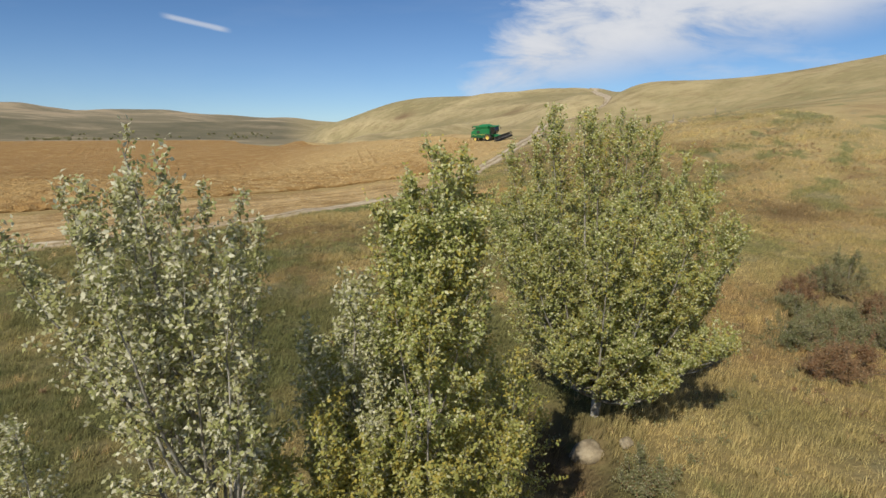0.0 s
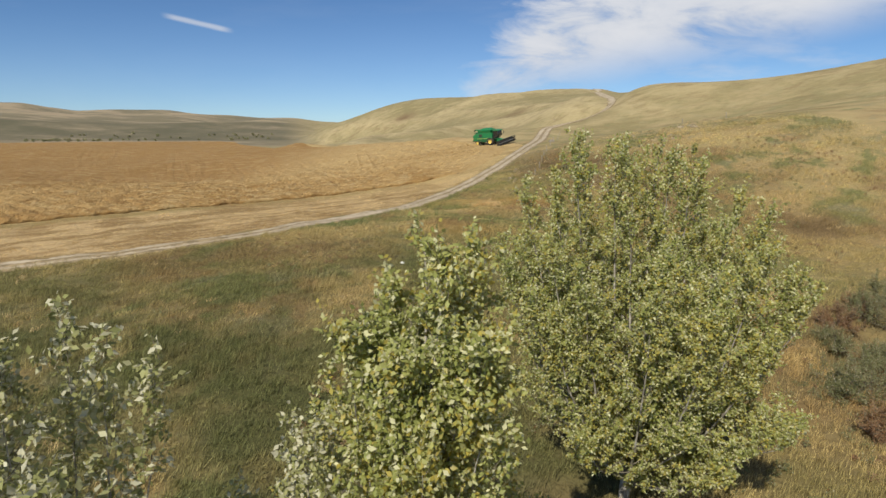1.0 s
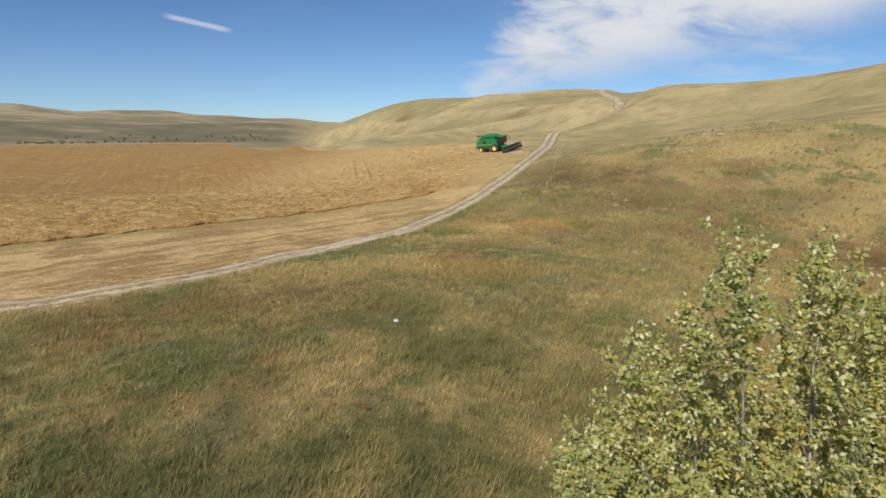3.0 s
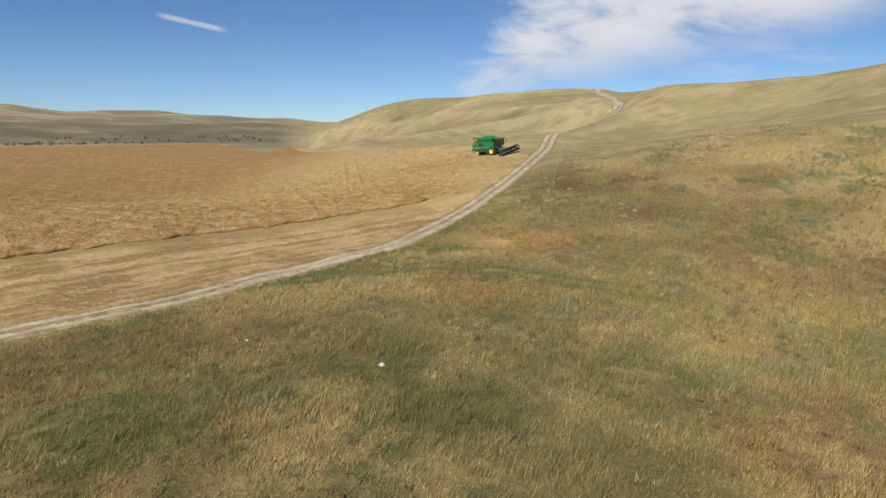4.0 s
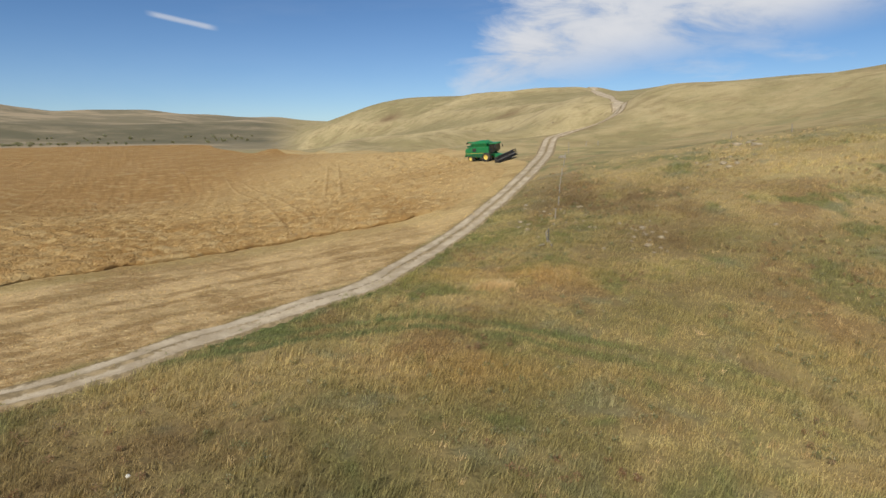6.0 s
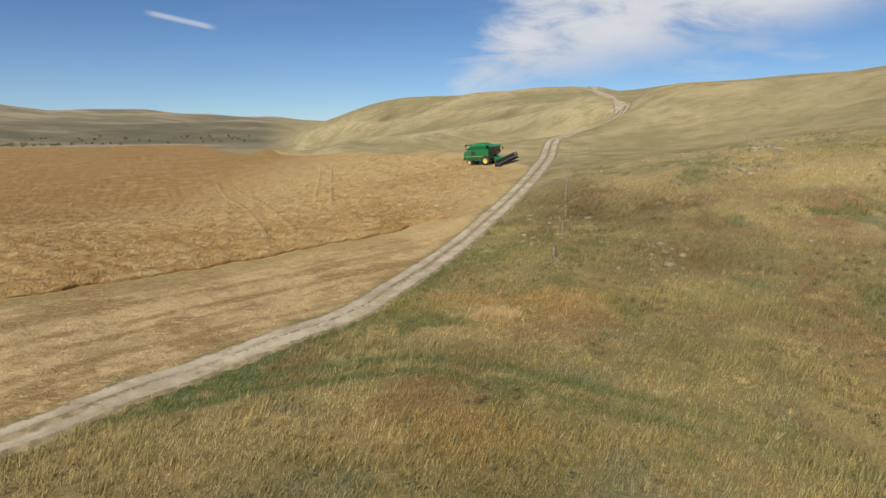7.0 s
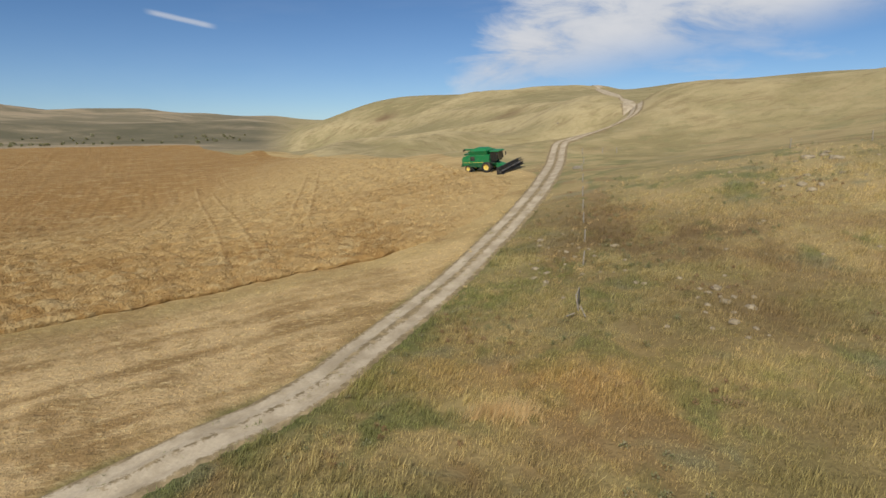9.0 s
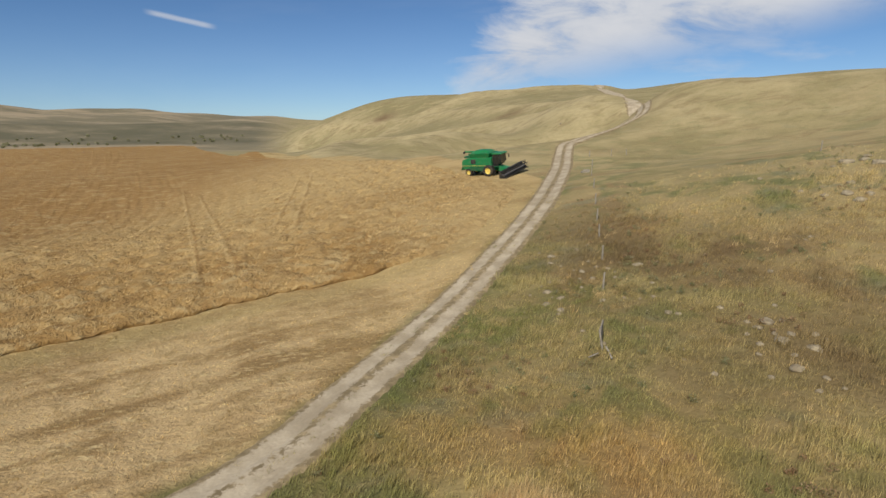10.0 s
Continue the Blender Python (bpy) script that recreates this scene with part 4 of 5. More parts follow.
def limb(rng, start, way, length, radius, segs, wander, lift):
    """A bending limb: its points and radii."""
    pts, d = [np.array(start, float)], np.array(way, float)
    for _ in range(segs):
        d = d + rng.normal(0, wander, 3) + np.array((0, 0, lift))
        d /= np.linalg.norm(d)
        pts.append(pts[-1] + d * length / segs)
    return np.array(pts), np.linspace(radius, radius * 0.28, segs + 1)


# leaves turn their faces to the light
TO_LIGHT = np.array((math.sin(math.radians(SUN_AZ)) * 0.8, math.cos(math.radians(SUN_AZ)) * 0.8, 0.9))


def leaves_mesh(name, at, along, size, rng, mat, droop=0.3):
    """Folded pointed leaves at points; along: the twig's way."""
    count = len(at)
    d = along * 0.4 + rng.normal(0, 0.75, (count, 3)) + np.array((0, 0, -droop))
    d /= np.linalg.norm(d, axis=1)[:, None]
    s = np.cross(d, rng.normal(0, 0.6, (count, 3)) + TO_LIGHT)
    s /= np.linalg.norm(s, axis=1)[:, None] + 1e-9
    up = np.cross(s, d)
    L = size * rng.uniform(0.65, 1.25, count)[:, None]
    v = np.empty((count, 4, 3), np.float32)
    v[:, 0] = at
    v[:, 1] = at + d * L * 0.42 + s * L * 0.30 + up * L * 0.07
    v[:, 2] = at + d * L
    v[:, 3] = at + d * L * 0.42 - s * L * 0.30 + up * L * 0.07
    q = np.arange(count * 4).reshape(-1, 4)
    return mesh_object(name, v.reshape(-1, 3), np.concatenate([q[:, [0, 1, 2]], q[:, [0, 2, 3]]]), mat, flat=True)


def bush(name, x, y, height, reach, seed, leaf_mat, label, category, stems=1, low=0.15, sprays=120, leaf=0.085, per_twig=13, twigs=8, upright=0.6, radius=0.14, shape=None, lean=(0, 0), group="", spray=0.55):
    """A shrub: stems, limbs out to sprays of twigs, and a crown of leaves. shape: the crown's reach by height."""
    rng = np.random.RandomState(seed)
    base = new(name)
    base.matrix_basis = pose(x, y, ground_at(x, y) - 0.06)
    tagged(base, label, category, group)
    shape = shape or [(0, 0.6), (0.25, 1.0), (0.55, 0.9), (0.8, 0.6), (1, 0.15)]
    hs, ws = [p[0] for p in shape], [p[1] for p in shape]
    runs, at, along, trunks, boughs = [], [], [], [], []
    for s in range(stems):
        a = 2 * np.pi * s / stems + rng.uniform(0, 1)
        out = 0.0 if stems == 1 else 0.55 * reach / height * (0.25 if s == 0 else 1)
        tall = height * (0.97 if s == 0 else rng.uniform(0.74, 0.93))
        way = (np.cos(a) * out + lean[0], np.sin(a) * out + lean[1], 1)
        start = (np.cos(a) * 0.15 * (stems > 1), np.sin(a) * 0.15 * (stems > 1), 0)
        tp, tr = limb(rng, start, way, tall, radius * (1 if s == 0 else 0.7), 16, 0.035, 0.03)
        tr = radius * (1 if s == 0 else 0.7) * np.linspace(1, 0.07, 17) ** 0.9
        runs.append((tp, tr)), trunks.append((tp, tr))
    lumps = rng.uniform(0, 2 * np.pi, 4)
    for k in range(sprays):
        f = low + (1.0 - low) * rng.rand()
        while rng.rand() > (np.interp(f, hs, ws) / max(ws)) ** 1.4 + 0.08:
            f = low + (1.0 - low) * rng.rand()
        a = rng.uniform(0, 2 * np.pi)
        bulge = 1 + 0.17 * np.sin(3 * a + lumps[0] + 5 * f) + 0.15 * np.sin(5 * a + lumps[1] - 9 * f)
        d = reach * np.interp(f, hs, ws) * bulge * rng.uniform(0.15, 1) ** 0.55
        tip = np.array((np.cos(a) * d + lean[0] * f * height, np.sin(a) * d + lean[1] * f * height, f * height))
        if k > stems * 3 and np.prod(np.sin(tip * np.array((2.0, 2.2, 1.7)) + lumps[:3])) < -0.22:
            continue
        if k <= stems * 3:
            tp, tr = trunks[k % stems]
            tip = tp[-1] + rng.normal(0, 0.25, 3) * np.array((1, 1, 1.2)) - np.array((0, 0, 0.35 * (k // stems)))
        best, where = 1e9, None
        for tp, tr in trunks:
            i = int(np.clip(np.searchsorted(tp[:, 2], max(0.06 * height, tip[2] - (0.35 + 0.75 * upright) * np.hypot(*(tip - tp[-1])[:2] * 0.6 + 0.2))), 1, 15))
            e = np.linalg.norm(tip - tp[i])
            if e < best:
                best, where, thick = e, tp[i], tr[i]
        s = np.linspace(0, 1, 6)[:, None]
        bend = np.array((0, 0, -0.10 * best)) + rng.normal(0, 0.06 * best, 3)
        lp = where + (tip - where) * s + bend * (4 * s * (1 - s))
        boughs.append((lp, np.linspace(min(thick * 0.5, 0.007 + 0.010 * best), 0.008, 6)))
        grow = (lp[-1] - lp[-3]) / (np.linalg.norm(lp[-1] - lp[-3]) + 1e-6)
        for t in range(twigs):
            q = lp[-1] + (lp[1] - lp[-1]) * rng.uniform(0, 1) ** 1.7
            e = rng.normal(0, 0.55, 3) + grow * 0.7 + np.array((0, 0, upright * 0.9))
            e /= np.linalg.norm(e)
            lt = spray * rng.uniform(0.5, 1.35)
            if t < (4 if k <= stems * 3 else 1) and (k <= stems * 3 or (f > 0.3 and rng.rand() < 0.7)):
                e = np.array((0.12, 0.12, 1.0)) * rng.normal(1, 0.5, 3) + grow * 0.3
                e /= np.linalg.norm(e)
                lt = spray * rng.uniform(1.3, 2.2)
                u = rng.uniform(0.2, 1.03, 2 * per_twig)[:, None]
                at.append(q + e * lt * u + rng.normal(0, 0.06, (2 * per_twig, 3)))
                along.append(np.repeat(e[None], 2 * per_twig, 0))
            if t < 3:
                boughs.append((np.array([q, q + e * lt]), np.array([0.005, 0.002])))
            u = rng.uniform(0.05, 1.05, per_twig)[:, None]
            at.append(q + e * lt * u + rng.normal(0, 0.045, (per_twig, 3)))
            along.append(np.repeat(e[None], per_twig, 0))
    for i, run in enumerate(runs):
        wood = tube_mesh("stem" if i else "trunk", [run], BARK)
        wood.parent = base
        wood["label"] = "slender pale grey stem" if i else "pale grey trunk"
    wood = tube_mesh("brushwood", boughs, TWIG)
    wood["kind"] = "stuff"
    wood.parent = base
    crown = leaves_mesh("crown", np.concatenate(at), np.concatenate(along), leaf, rng, leaf_mat)
    crown.parent = base
    return base


def poplar(name, x, y, height, fan, seed, leaf_mat, label, leaders=12, fork=0.25, first=0.12, branch=1.4, branches=26, twigs=6, leaves=8, leaf=0.085, radius=0.14, lean=(0, 0), tops=(), level=0.28, wide=1.0, taper=0.55):
    """A poplar: a trunk that parts into upright leaders, each feathered with ascending branches, twigs and leaves up to its tip.
    tops: where the tallest leaders end, from the base; fork and first: where the leaders part and the leaves begin; level: how far the outer leaders fall short; wide: reach across the creek against along it."""
    rng = np.random.RandomState(seed)
    base = new(name)
    base.matrix_basis = pose(x, y, ground_at(x, y) - 0.06)
    tagged(base, label, "tree", "trees by the creek")
    u = np.linspace(0, 1, 17)[:, None]
    stems, boughs, at, along = [], [], [], []
    top = np.array((lean[0] * height, lean[1] * height, height * 0.97))
    trunk = top * np.concatenate([u ** 1.2, u ** 1.2, u], 1) + np.cumsum(rng.normal(0, 0.03, (17, 3)), 0) * np.minimum(1, 3 * u)
    stems.append((trunk, radius * np.linspace(1, 0.08, 17) ** 0.9))
    for s in range(1, leaders):
        a, d = 2.4 * s + rng.uniform(-0.3, 0.3), np.sqrt((s - 0.3) / leaders)
        tall = height * rng.uniform(0.88, 1.0) * (1 - level * d * d)
        end = np.array((np.cos(a) * d * fan * wide + top[0], np.sin(a) * d * fan + top[1], tall))
        if s <= len(tops):
            end = np.array(tops[s - 1])
        start = trunk[int(round(16 * min(0.85, fork * rng.uniform(0.7, 1.35))))]
        bow = 0.48 + 0.25 * rng.rand()
        line = start + (end - start) * np.concatenate([u ** bow, u ** bow, u ** 1.1], 1) + np.cumsum(rng.normal(0, 0.025, (17, 3)), 0) * u
        stems.append((line, radius * (0.42 - 0.15 * d) * np.linspace(1, 0.06, 17)))
    for s, (line, thick) in enumerate(stems):
        turn = rng.uniform(0, 6.28)
        for k in range(branches):
            f = 0.06 + 0.93 * ((k + rng.rand()) / branches) ** 0.8
            i = f * 16
            p = line[int(i)] + (line[min(16, int(i) + 1)] - line[int(i)]) * (i % 1)
            if p[2] < first * height * rng.uniform(0.8, 1.3):
                continue
            turn += 2.4 + rng.normal(0, 0.4)
            rise = np.radians(np.interp(f, [0, 0.5, 1], [25, 42, 68]) + rng.normal(0, 9))
            long = branch * (1.02 - f) ** taper * rng.uniform(0.55, 1.15) + 0.18
            way = np.array((np.cos(turn) * np.cos(rise), np.sin(turn) * np.cos(rise), np.sin(rise)))
            v = np.linspace(0, 1, 5)[:, None]
            run = p + way * long * v + np.array((0, 0, 0.16 * long)) * v ** 2 + rng.normal(0, 0.03 * long, 3) * v
            boughs.append((run, np.linspace(min(0.4 * thick[int(i)], 0.006 + 0.012 * long), 0.004, 5)))
            count = max(3, int(round(twigs * (0.65 + 0.75 * long / branch))))
            for q in range(count):
                g = rng.uniform(0.12, 1.0) * 4
                j = min(3, int(g))
                o = run[j] + (run[j + 1] - run[j]) * (g - j)
                e = rng.normal(0, 0.5, 3) + way * 0.6 + np.array((0, 0, 0.55))
                e /= np.linalg.norm(e)
                lt = rng.uniform(0.14, 0.38)
                if q < 2:
                    boughs.append((np.array([o, o + e * lt]), np.array([0.004, 0.002])))
                w_ = rng.uniform(0.1, 1.05, leaves)[:, None]
                at.append(o + e * lt * w_ + rng.normal(0, 0.03, (leaves, 3)))
                along.append(np.repeat(e[None], leaves, 0))
        # the tip's own leaves
        tip = line[-1] - line[-3]
        m_ = leaves * 6
        w_ = rng.uniform(0, 1.0, m_)[:, None]
        at.append(line[-1] - tip * w_ * 0.9 + np.array((0, 0, 0.15)) + rng.normal(0, 0.055, (m_, 3)))
        along.append(np.repeat(tip[None] / np.linalg.norm(tip), m_, 0))
    for i, run in enumerate(stems):
        wood = tube_mesh("stem" if i else "trunk", [run], BARK)
        wood.parent = base
        wood["label"] = "slender pale grey stem" if i else "pale grey trunk"
    wood = tube_mesh("brushwood", boughs, TWIG)
    wood["kind"] = "stuff"
    wood.parent = base
    crown = leaves_mesh("crown", np.concatenate(at), np.concatenate(along), leaf, rng, leaf_mat)
    crown.parent = base
    return base


poplar("poplar_tree", 5.8, 22.3, 11.6, 4.6, 101, LEAF_GREEN, "broad green poplar with some yellowing leaves beside the creek bed", leaders=48, fork=0.10, first=0.03, branch=1.9, branches=40, twigs=9, leaves=12, leaf=0.092, radius=0.2, taper=0.42,
       tops=((-1.3, -0.3, 11.6), (-2.3, -0.5, 11.2), (-1.8, 0.7, 11.4), (-3.0, 0.2, 10.6), (-0.5, 0.6, 11.4), (-0.6, -0.9, 11.0), (0.4, -0.6, 11.2), (1.2, -0.6, 10.9), (1.9, 0.3, 10.8), (2.8, -0.2, 10.0), (3.7, 0.0, 9.4), (-3.8, -0.4, 10.1), (-4.3, -0.5, 8.6), (4.4, -0.8, 6.5), (2.5, -2.8, 6.0), (-3.0, -2.4, 6.4),
             (4.2, -2.0, 3.2), (1.6, -3.3, 2.6), (-2.2, -3.0, 3.4), (3.2, -3.4, 4.0), (0.2, -3.6, 3.9), (4.5, 0.6, 4.4)), level=0.36)
poplar("poplar_tree", -0.55, 11.7, 11.2, 1.2, 102, LEAF_GREEN, "slim poplar with green leaves and pale undersides", leaders=16, fork=0.5, first=0.46, branch=0.95, branches=26, twigs=8, leaves=11, leaf=0.085, radius=0.09, level=0.12)
poplar("poplar_tree", -3.5, 9.5, 11.3, 2.0, 103, LEAF_PALE, "young poplar showing pale leaf undersides, white trunk", leaders=20, fork=0.42, first=0.44, branch=1.0, branches=25, twigs=6, leaves=8, leaf=0.095, radius=0.12,
       lean=(-0.125, 0), level=0.13, wide=1.15, taper=0.95)
poplar("poplar_sapling", -7.0, 9.2, 7.2, 0.6, 104, LEAF_PALE, "small poplar with pale leaves", leaders=5, fork=0.2, first=0.3, branch=0.9, branches=16, twigs=6, leaves=8, radius=0.05)
poplar("poplar_sapling", 0.35, 12.5, 7.3, 1.7, 105, LEAF_MIXED, "low yellowing poplar growth under the taller trees", leaders=13, fork=0.12, first=0.15, branch=1.2, branches=22, twigs=7, leaves=10, radius=0.06)
poplar("poplar_sapling", -2.0, 13.2, 7.9, 1.2, 111, LEAF_GREEN, "low green poplar growth under the taller trees", leaders=11, fork=0.2, first=0.2, branch=1.0, branches=24, twigs=7, leaves=9, radius=0.06, level=0.3)
poplar("poplar_sapling", -2.1, 11.6, 8.9, 1.2, 106, LEAF_PALE, "low pale-leaved poplar growth under the taller trees", leaders=12, fork=0.2, first=0.25, branch=1.0, branches=24, twigs=7, leaves=10, radius=0.06, level=0.35)
poplar("poplar_sapling", -2.5, 10.6, 6.6, 1.8, 108, LEAF_MIXED, "low green poplar growth under the taller trees", leaders=13, fork=0.12, first=0.15, branch=1.1, branches=22, twigs=7, leaves=10, radius=0.05)
poplar("poplar_sapling", -4.4, 9.6, 6.3, 1.6, 109, LEAF_PALE, "low pale-leaved poplar growth under the taller trees", leaders=9, fork=0.12, first=0.25, branch=1.0, branches=18, twigs=6, leaves=9, radius=0.05)
poplar("poplar_sapling", -1.0, 10.7, 6.2, 1.4, 110, LEAF_MIXED, "low green poplar growth under the taller trees", leaders=10, fork=0.12, first=0.15, branch=1.0, branches=20, twigs=7, leaves=10, radius=0.05)
poplar("poplar_sapling", 1.3, 15.2, 4.8, 1.3, 107, LEAF_MIXED, "yellow-green poplar sucker beside the creek bed", leaders=8, fork=0.12, first=0.2, branch=1.0, branches=18, twigs=6, leaves=9, radius=0.05)


# shrubs in and beside the draw
for k, (x, y, h, r, mat, words) in enumerate([(27.5, 41.5, 1.6, 1.7, LEAF_SAGE, "grey-green willow shrub in the draw"), (30.5, 44, 1.9, 2.0, LEAF_SAGE, "grey-green willow shrub in the draw"),
                                       (29.0, 38.5, 1.3, 1.3, LEAF_RED, "russet rose bush in the draw"), (33.5, 41, 1.6, 1.6, LEAF_SAGE, "grey-green willow shrub in the draw"),
                                       (26.0, 37, 1.0, 1.0, LEAF_SAGE, "low grey-green shrub in the draw"), (24.5, 40.0, 1.1, 1.1, LEAF_RED, "russet rose bush in the draw"),
                                       (26.8, 34.6, 1.2, 1.4, LEAF_RED, "russet rose bush in the draw"), (24.2, 35.6, 1.2, 1.4, LEAF_SAGE, "grey-green willow shrub in the draw"),
                                       (29.5, 35.5, 1.5, 1.6, LEAF_SAGE, "grey-green willow shrub in the draw"), (22.6, 37.4, 0.9, 1.1, LEAF_SAGE, "low grey-green shrub in the draw"),
                                       (31.5, 38.0, 1.6, 1.7, LEAF_RED, "russet rose bush in the draw"), (28.0, 43.0, 1.0, 1.2, LEAF_RED, "russet rose bush in the draw"),
                                       (6.2, 17.6, 0.6, 0.7, LEAF_SAGE, "low grey-green shrub by the creek bed"), (22.6, 33.2, 1.2, 1.5, LEAF_SAGE, "grey-green willow shrub in the draw"),
                                       (25.0, 32.2, 1.3, 1.6, LEAF_SAGE, "grey-green willow shrub in the draw"), (17.9, 26.3, 1.0, 1.2, LEAF_RED, "russet rose bush in the draw"), (19.6, 27.4, 1.1, 1.2, LEAF_RED, "russet rose bush in the draw"), (18.6, 30.2, 1.3, 1.6, LEAF_SAGE, "grey-green willow shrub in the draw"), (20.6, 31.5, 1.4, 1.7, LEAF_SAGE, "grey-green willow shrub in the draw")]):
    bush("shrub", x, y, h * 1.25, r * 1.3, 120 + k, mat, words, "shrub", stems=4, low=0.08, sprays=90, leaf=0.075, per_twig=12, twigs=7, upright=0.5, radius=0.03, spray=0.3, group="shrubs in the draw")


# ---- stones ----
ROCK, n = material("lichened_stone")
co = n.add("ShaderNodeTexCoord").outputs["Object"]
a, b = n.noise(co, 3.0, 5.0, 0.65), n.noise(co, 14.0, 4.0, 0.7)
col = n.mix(n.ramp(a, 0.35, 0.65), (0.22, 0.175, 0.115), (0.36, 0.30, 0.205))
col = n.mix(n.math("MULTIPLY", n.ramp(b, 0.58, 0.7), 0.6), col, (0.20, 0.15, 0.07))
n.surface(col, 0.9, height=n.math("ADD", a, b), bump=0.04, specular=0.2)
PALE_ROCK, n = material("pale_stone")
co = n.add("ShaderNodeTexCoord").outputs["Object"]
n.surface(n.mix(n.noise(co, 8.0, 4.0), (0.55, 0.53, 0.48), (0.82, 0.80, 0.74)), 0.85, height=n.noise(co, 12.0, 4.0), bump=0.02)


def boulder(x, y, size, seed, mat=ROCK, label="weathered grey fieldstone half sunk in grass", flat=0.48, name="boulder", fine=3):
    bm = bmesh.new()
    bmesh.ops.create_icosphere(bm, subdivisions=fine, radius=1)
    off = Vector((seed * 3.7, seed * 1.3, seed * 2.1))
    for v in bm.verts:
        d = 1 + 0.38 * noise.noise(v.co * 1.1 + off) + 0.14 * noise.noise(v.co * 3.1 + off)
        c = v.co * d
        v.co = Vector((c.x * size, c.y * size * 0.8, c.z * size * flat))
    for f in bm.faces:
        f.smooth = True
    ob = part(name, bm, mat)
    ob.matrix_basis = pose(x, y, ground_at(x, y) + size * flat * 0.05, 0, 0, seed * 77 % 360)
    return tagged(ob, label, "stone", "stones on the slope")


for k, (x, y, s) in enumerate([(20.4, 85.9, 0.42), (19.7, 85.4, 0.28), (20.1, 83.9, 0.45), (21.1, 82.8, 0.36), (19.4, 81.4, 0.40), (20.8, 84.3, 0.25), (10.2, 94.8, 0.32), (10.4, 91.6, 0.34), (9.8, 92.9, 0.24), (10.9, 93.6, 0.22),
                               (12, 102.3, 0.35), (11.6, 100.8, 0.25), (13.3, 97.6, 0.26), (17.2, 97.1, 0.36), (16.2, 88.8, 0.26), (42.4, 112, 0.75), (44, 111.8, 0.6), (43.7, 109.6, 0.7), (45.2, 113.2, 0.5), (36, 102.5, 0.55), (35.8, 100.7, 0.5),
                               (37.1, 101.5, 0.4), (34.6, 103.2, 0.35), (24, 92, 0.25), (15.2, 84.5, 0.2), (17.8, 91.2, 0.22), (14.2, 99.4, 0.2)]):
    boulder(x, y, s, k + 1)
for cx_, cy_, sx, sy, many in ((10.6, 94.5, 1.2, 2.6, 16), (14.8, 97.5, 1.8, 3.2, 14), (20.4, 83.2, 1.6, 2.2, 14), (26, 90, 6, 6, 12), (16, 88, 3, 4, 10), (38, 106, 4, 4, 12)):
    rng_s = np.random.RandomState(int(cx_ * 10))
    for k in range(many):
        boulder(rng_s.normal(cx_, sx), rng_s.normal(cy_, sy), rng_s.uniform(0.09, 0.24) * (1 + 0.5 * (cx_ > 30)), 70 + k + int(cx_), ROCK, "small weathered fieldstone in the grass", 0.65, "fieldstone", 2)
boulder(-3.28, 48.0, 0.17, 61, PALE_ROCK, "small white stone lying in the grass", 0.7, "white_stone")
boulder(49.3, 269.8, 0.5, 66, ROCK, "weathered stone standing out on the far slope", 0.8)
boulder(-11.15, 51.2, 0.10, 62, PALE_ROCK, "small white stone lying in the grass", 0.7, "white_stone")
boulder(5.15, 20.7, 0.62, 63, ROCK, "large grey boulder in the creek bed", 0.75)
boulder(6.4, 20.2, 0.3, 64, ROCK, "grey stone in the creek bed", 0.7)

boulder(11.55, 86.2, 0.22, 65, ROCK, "grey stone at the broken fence corner", 0.9)

# ---- fence ----
WOOD, n = material("weathered_wood")
co = n.add("ShaderNodeTexCoord").outputs["Object"]
a = n.noise(n.stretch(co, 8, 8, 0.6), 3.0, 4.0, 0.65)
n.surface(n.mix(n.ramp(a, 0.35, 0.65), (0.17, 0.145, 0.115), (0.38, 0.335, 0.27)), 0.9, height=a, bump=0.01, specular=0.2)


def fence_post(x, y, tall, tip=(0, 0), seed=0):
    bm = bmesh.new()
    rng = random.Random(seed)
    prev = Vector((0, 0, -0.3))
    for k in range(4):
        q = Vector((rng.uniform(-0.015, 0.015), rng.uniform(-0.015, 0.015), -0.3 + (tall + 0.3) * (k + 1) / 4))
        rod(bm, prev, q, 0.078 - 0.004 * k, 0.074 - 0.004 * k, 8)
        prev = q
    ob = part("fence_post", bm, WOOD)
    ob.matrix_basis = pose(x, y, ground_at(x, y), tip[0], tip[1], 0)
    return tagged(ob, "weathered grey wooden fence post standing in grass", "fence post", "posts of the old fence")


for k, (x, y, h, t) in enumerate([(13.7, 93.7, 1.15, (0, 3)), (15.3, 99.5, 1.1, (2, 0)), (16.6, 105.0, 1.1, (0, -2)), (17.7, 109.7, 1.1, (-2, 2)), (19.2, 115.7, 1.1, (0, 0)), (21.4, 124.5, 1.1, (0, 3)), (24.0, 135.0, 1.1, (0, 0)),
                                  (27.2, 146.5, 1.1, (0, 0)), (30.0, 158.5, 1.1, (0, 0)), (33.6, 158.0, 1.1, (0, 4)), (36.0, 157.2, 1.1, (0, -3)), (46.9, 122.8, 1.2, (0, 2)), (52.5, 116.5, 1.2, (0, -2))]):
    fence_post(x, y, h, t, k)

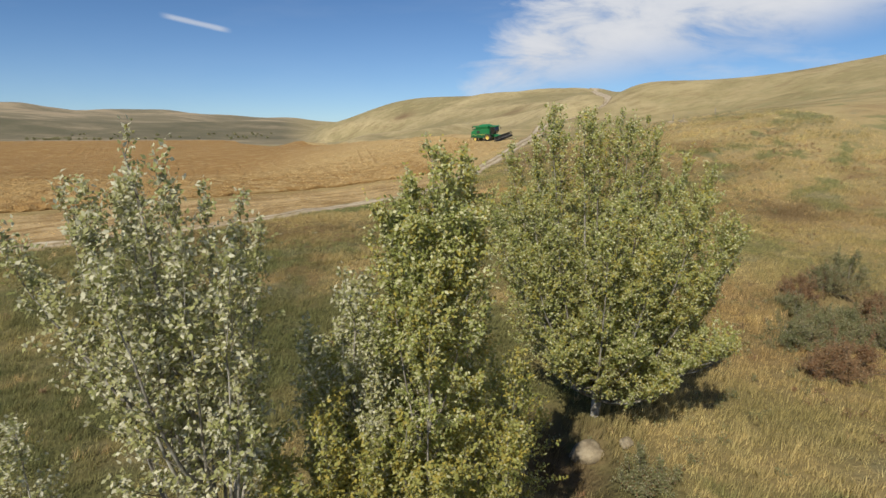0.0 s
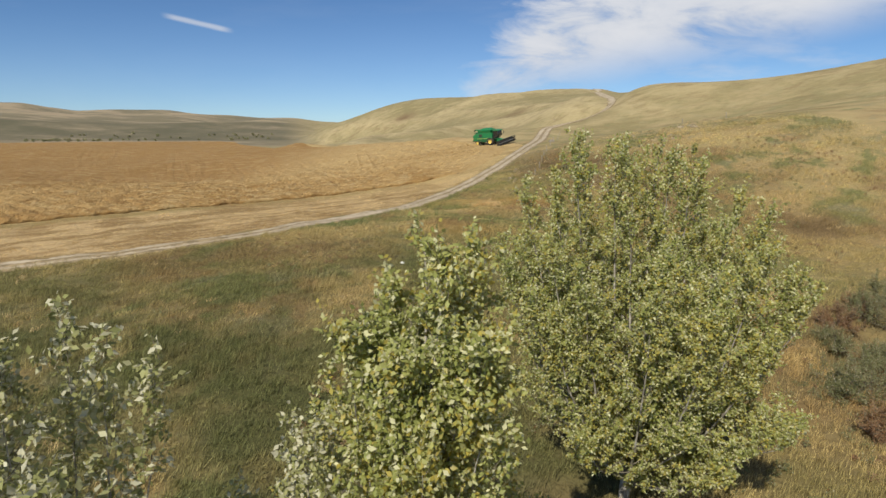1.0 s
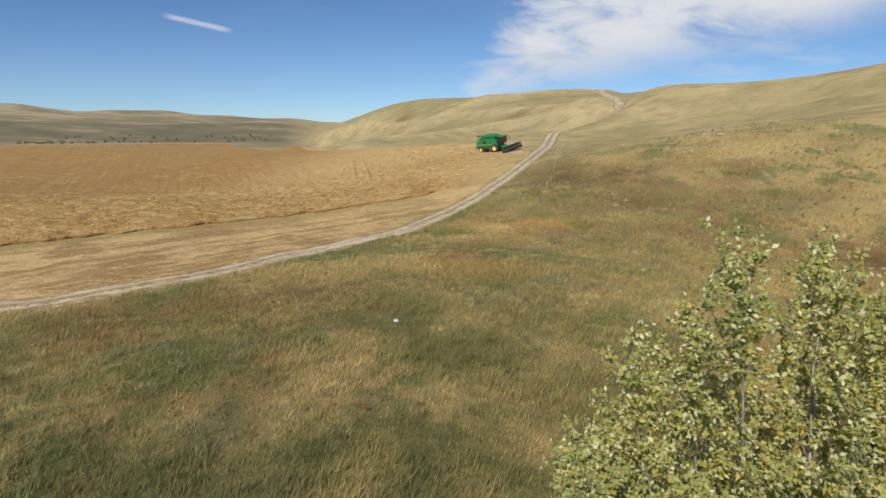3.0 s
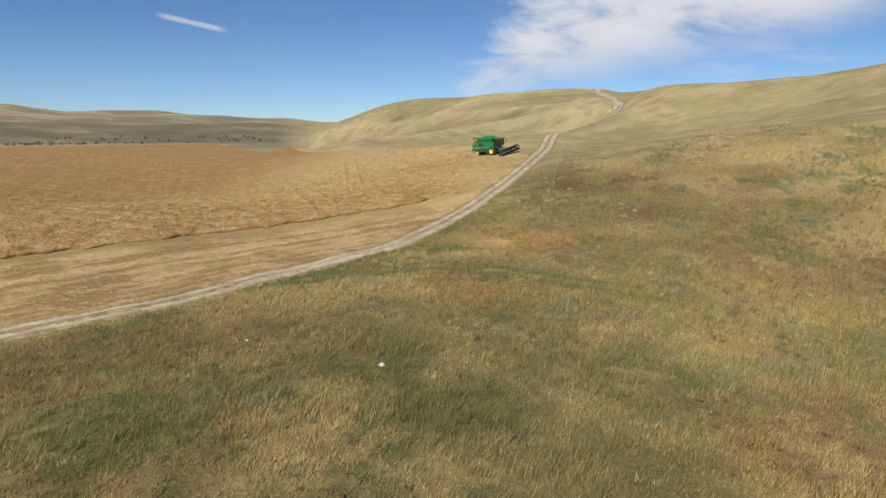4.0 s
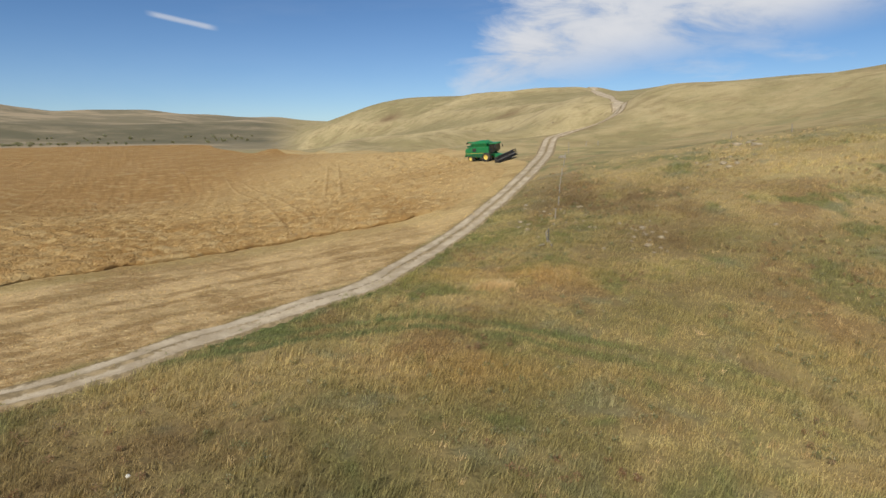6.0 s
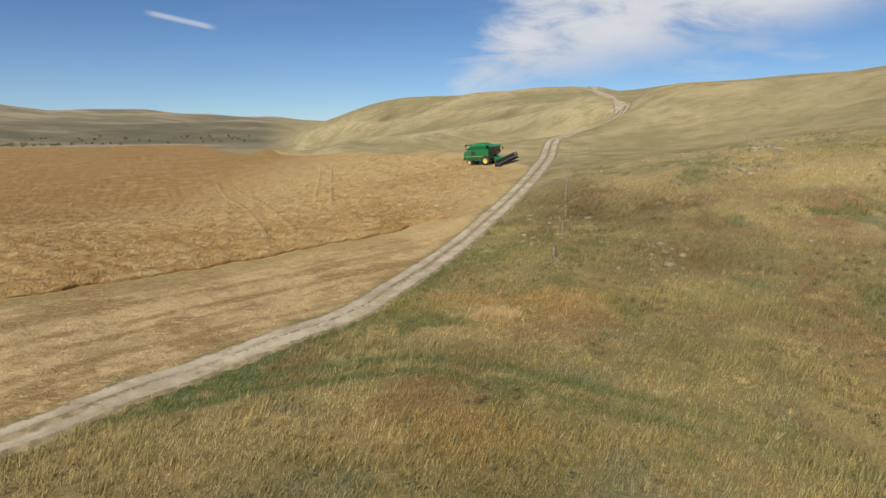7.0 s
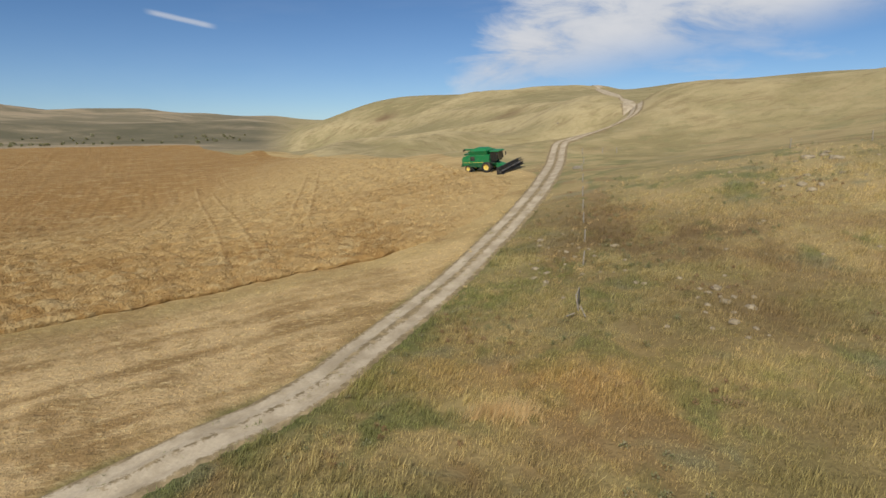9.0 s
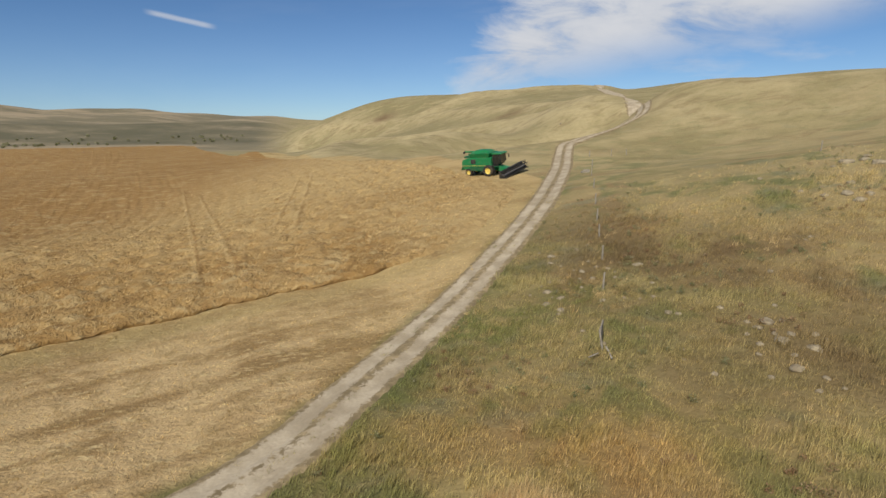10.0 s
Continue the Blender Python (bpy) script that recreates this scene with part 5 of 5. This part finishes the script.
brace = thing("broken_fence_brace", 11.4, 85.5, "broken grey fence corner of leaning posts and a stone weight", "fence post", "posts of the old fence")
for kind, a, b, r in (("post", (0, 0, -0.3), (-0.26, 0.05, 1.12), 0.065), ("post", (0.22, 1.25, -0.3), (0.24, 1.2, 1.3), 0.06), ("rail", (-0.27, 0.02, 1.05), (0.24, 1.2, 1.22), 0.045),
                      ("rail", (0.05, -1.35, 0.05), (-0.12, -0.75, 0.5), 0.05), ("rail", (-1.1, -1.1, 0.05), (-0.5, -0.75, 0.12), 0.045)):
    bm = bmesh.new()
    rod(bm, a, b, r, r * 0.9)
    part(kind, bm, WOOD, brace)

pile = thing("rail_pile", 24.6, 140.5, "pile of weathered grey fence rails beside the track", "wood pile")
pile.scale = (0.7, 0.7, 0.8)
for k, (a, b) in enumerate([((-0.9, -0.2, 0.1), (0.9, -0.15, 0.12)), ((-0.85, 0.1, 0.1), (0.9, 0.15, 0.1)), ((-0.7, -0.05, 0.28), (0.95, 0.05, 0.3)), ((-0.9, 0.3, 0.1), (0.6, 0.45, 0.1)), ((-0.5, 0.05, 0.45), (0.9, 0.1, 0.5))]):
    bm = bmesh.new()
    rod(bm, a, b, 0.12, 0.11)
    part("rail", bm, WOOD, pile)

# ---- pale tussocks on the slope ----
rng = np.random.RandomState(71)
gx, gy = rng.normal(5.0, 0.9, 70), rng.normal(73.7, 0.35, 70)
tagged(tufts("pale_tussock", gx, gy, rng.uniform(0.5, 0.8, 70), STRAW, 26, 0.13, 0.03, 0.35, 72, values=False), "pale bleached clump of tall bunch grass", "grass", kind="stuff")

# ---- woods across the valley ----
rng = np.random.RandomState(81)
cores = []
for a0, a1, r0, r1, count in ((-37, -30, 545, 620, 24), (-30, -20, 580, 640, 8), (-20, -16.5, 640, 720, 12), (-34, -20, 660, 720, 16)):
    for _ in range(count):
        a, r = np.radians(rng.uniform(a0, a1)), rng.uniform(r0, r1)
        cores.append((r * np.sin(a), 40 + r * np.cos(a), rng.uniform(1.2, 3.2)))
at, size = [], []
for x, y, h in cores:
    k = 90
    p = rng.normal(0, 1, (k, 3))
    p /= np.linalg.norm(p, axis=1)[:, None]
    p *= rng.uniform(0.3, 1.0, (k, 1)) * np.array((h * 0.75, h * 0.75, h * 0.55))
    at.append(p + np.array((x, y, ground_at(x, y) + h * 0.5)))
at = np.concatenate(at)
woods = leaves_mesh("far_woods", at, np.tile((0.0, 0.0, 1.0), (len(at), 1)), 0.9, rng, LEAF_SAGE)
tagged(woods, "scattered dark trees and brush along the valley", "trees", kind="stuff")

# ---- low weeds and sage among the grass ----
def weeds(name, count, seed, mat, label, keep, tall, area=(-42, 62, 18, 125), k=46, leaf=0.085):
    rng = np.random.RandomState(seed)
    x, y = scatter(count, seed, *area, keep)
    h = rng.uniform(0.5, 1.0, len(x)) * tall
    p = rng.normal(0, 1, (len(x), k, 3))
    p /= np.linalg.norm(p, axis=2)[:, :, None]
    p *= rng.uniform(0.35, 1.0, (len(x), k, 1)) * h[:, None, None] * np.array((0.75, 0.75, 0.55))
    core = np.stack([x, y, ground(x, y) + h * 0.5], -1)
    at = (core[:, None] + p).reshape(-1, 3)
    way = (p / (np.linalg.norm(p, axis=2)[:, :, None] + 1e-6)).reshape(-1, 3) + np.array((0, 0, 0.4))
    return tagged(leaves_mesh(name, at, way, leaf, rng, mat, droop=-0.3), label, "weeds", kind="stuff")


weeds("sage_weeds", 5600, 91, LEAF_SAGE, "low grey-green sage and weeds among the grass", lambda x, y: off_field(x, y) * (waves(x, y, 44, 22) > 0.1) * np.clip((x + 20) / 40, 0.15, 1), 0.46)
weeds("brown_weeds", 4800, 92, LEAF_RED, "low dead brown weeds among the grass", lambda x, y: off_field(x, y) * (waves(x, y, 45, 18) > 0.35), 0.38)
gx, gy = scatter(5200, 93, -42, 62, 18, 125, lambda x, y: off_field(x, y) * (waves(x, y, 46, 13) > 0.2))
tagged(tufts("bleached_tussocks", gx, gy, np.random.RandomState(94).uniform(0.25, 0.5, len(gx)), STRAW, 14, 0.10, 0.03, 0.5, 95, values=False), "pale bleached tussocks scattered in the grass", "grass", kind="stuff")
rng = np.random.RandomState(97)
pick = TRACK[(TRACK[:, 0] > -60) & (TRACK[:, 1] < 130)][:, :2]
base = np.repeat(pick, 14, 0) + rng.uniform(-0.5, 0.5, (len(pick) * 14, 2))
edge = np.gradient(pick, axis=0)
edge /= np.hypot(edge[:, 0], edge[:, 1])[:, None]
edge = np.repeat(np.stack([edge[:, 1], -edge[:, 0]], -1), 14, 0)
base = base + edge * np.where(rng.rand(len(base)) < 0.45, rng.normal(0.05, 0.16, len(base)), rng.choice([-1.5, 1.45], len(base)) + rng.normal(0, 0.2, len(base)))[:, None]
base = base[waves(base[:, 0], base[:, 1], 49, 5) + 0.5 * waves(base[:, 0], base[:, 1], 50, 1.5) > 0.25]
tagged(tufts("track_grass", base[:, 0], base[:, 1], rng.uniform(0.06, 0.16, len(base)), BLADES, 12, 0.10, 0.03, 0.6, 98, lift=0.06), "low dry grass and weeds between the wheel ruts", "grass", kind="stuff")
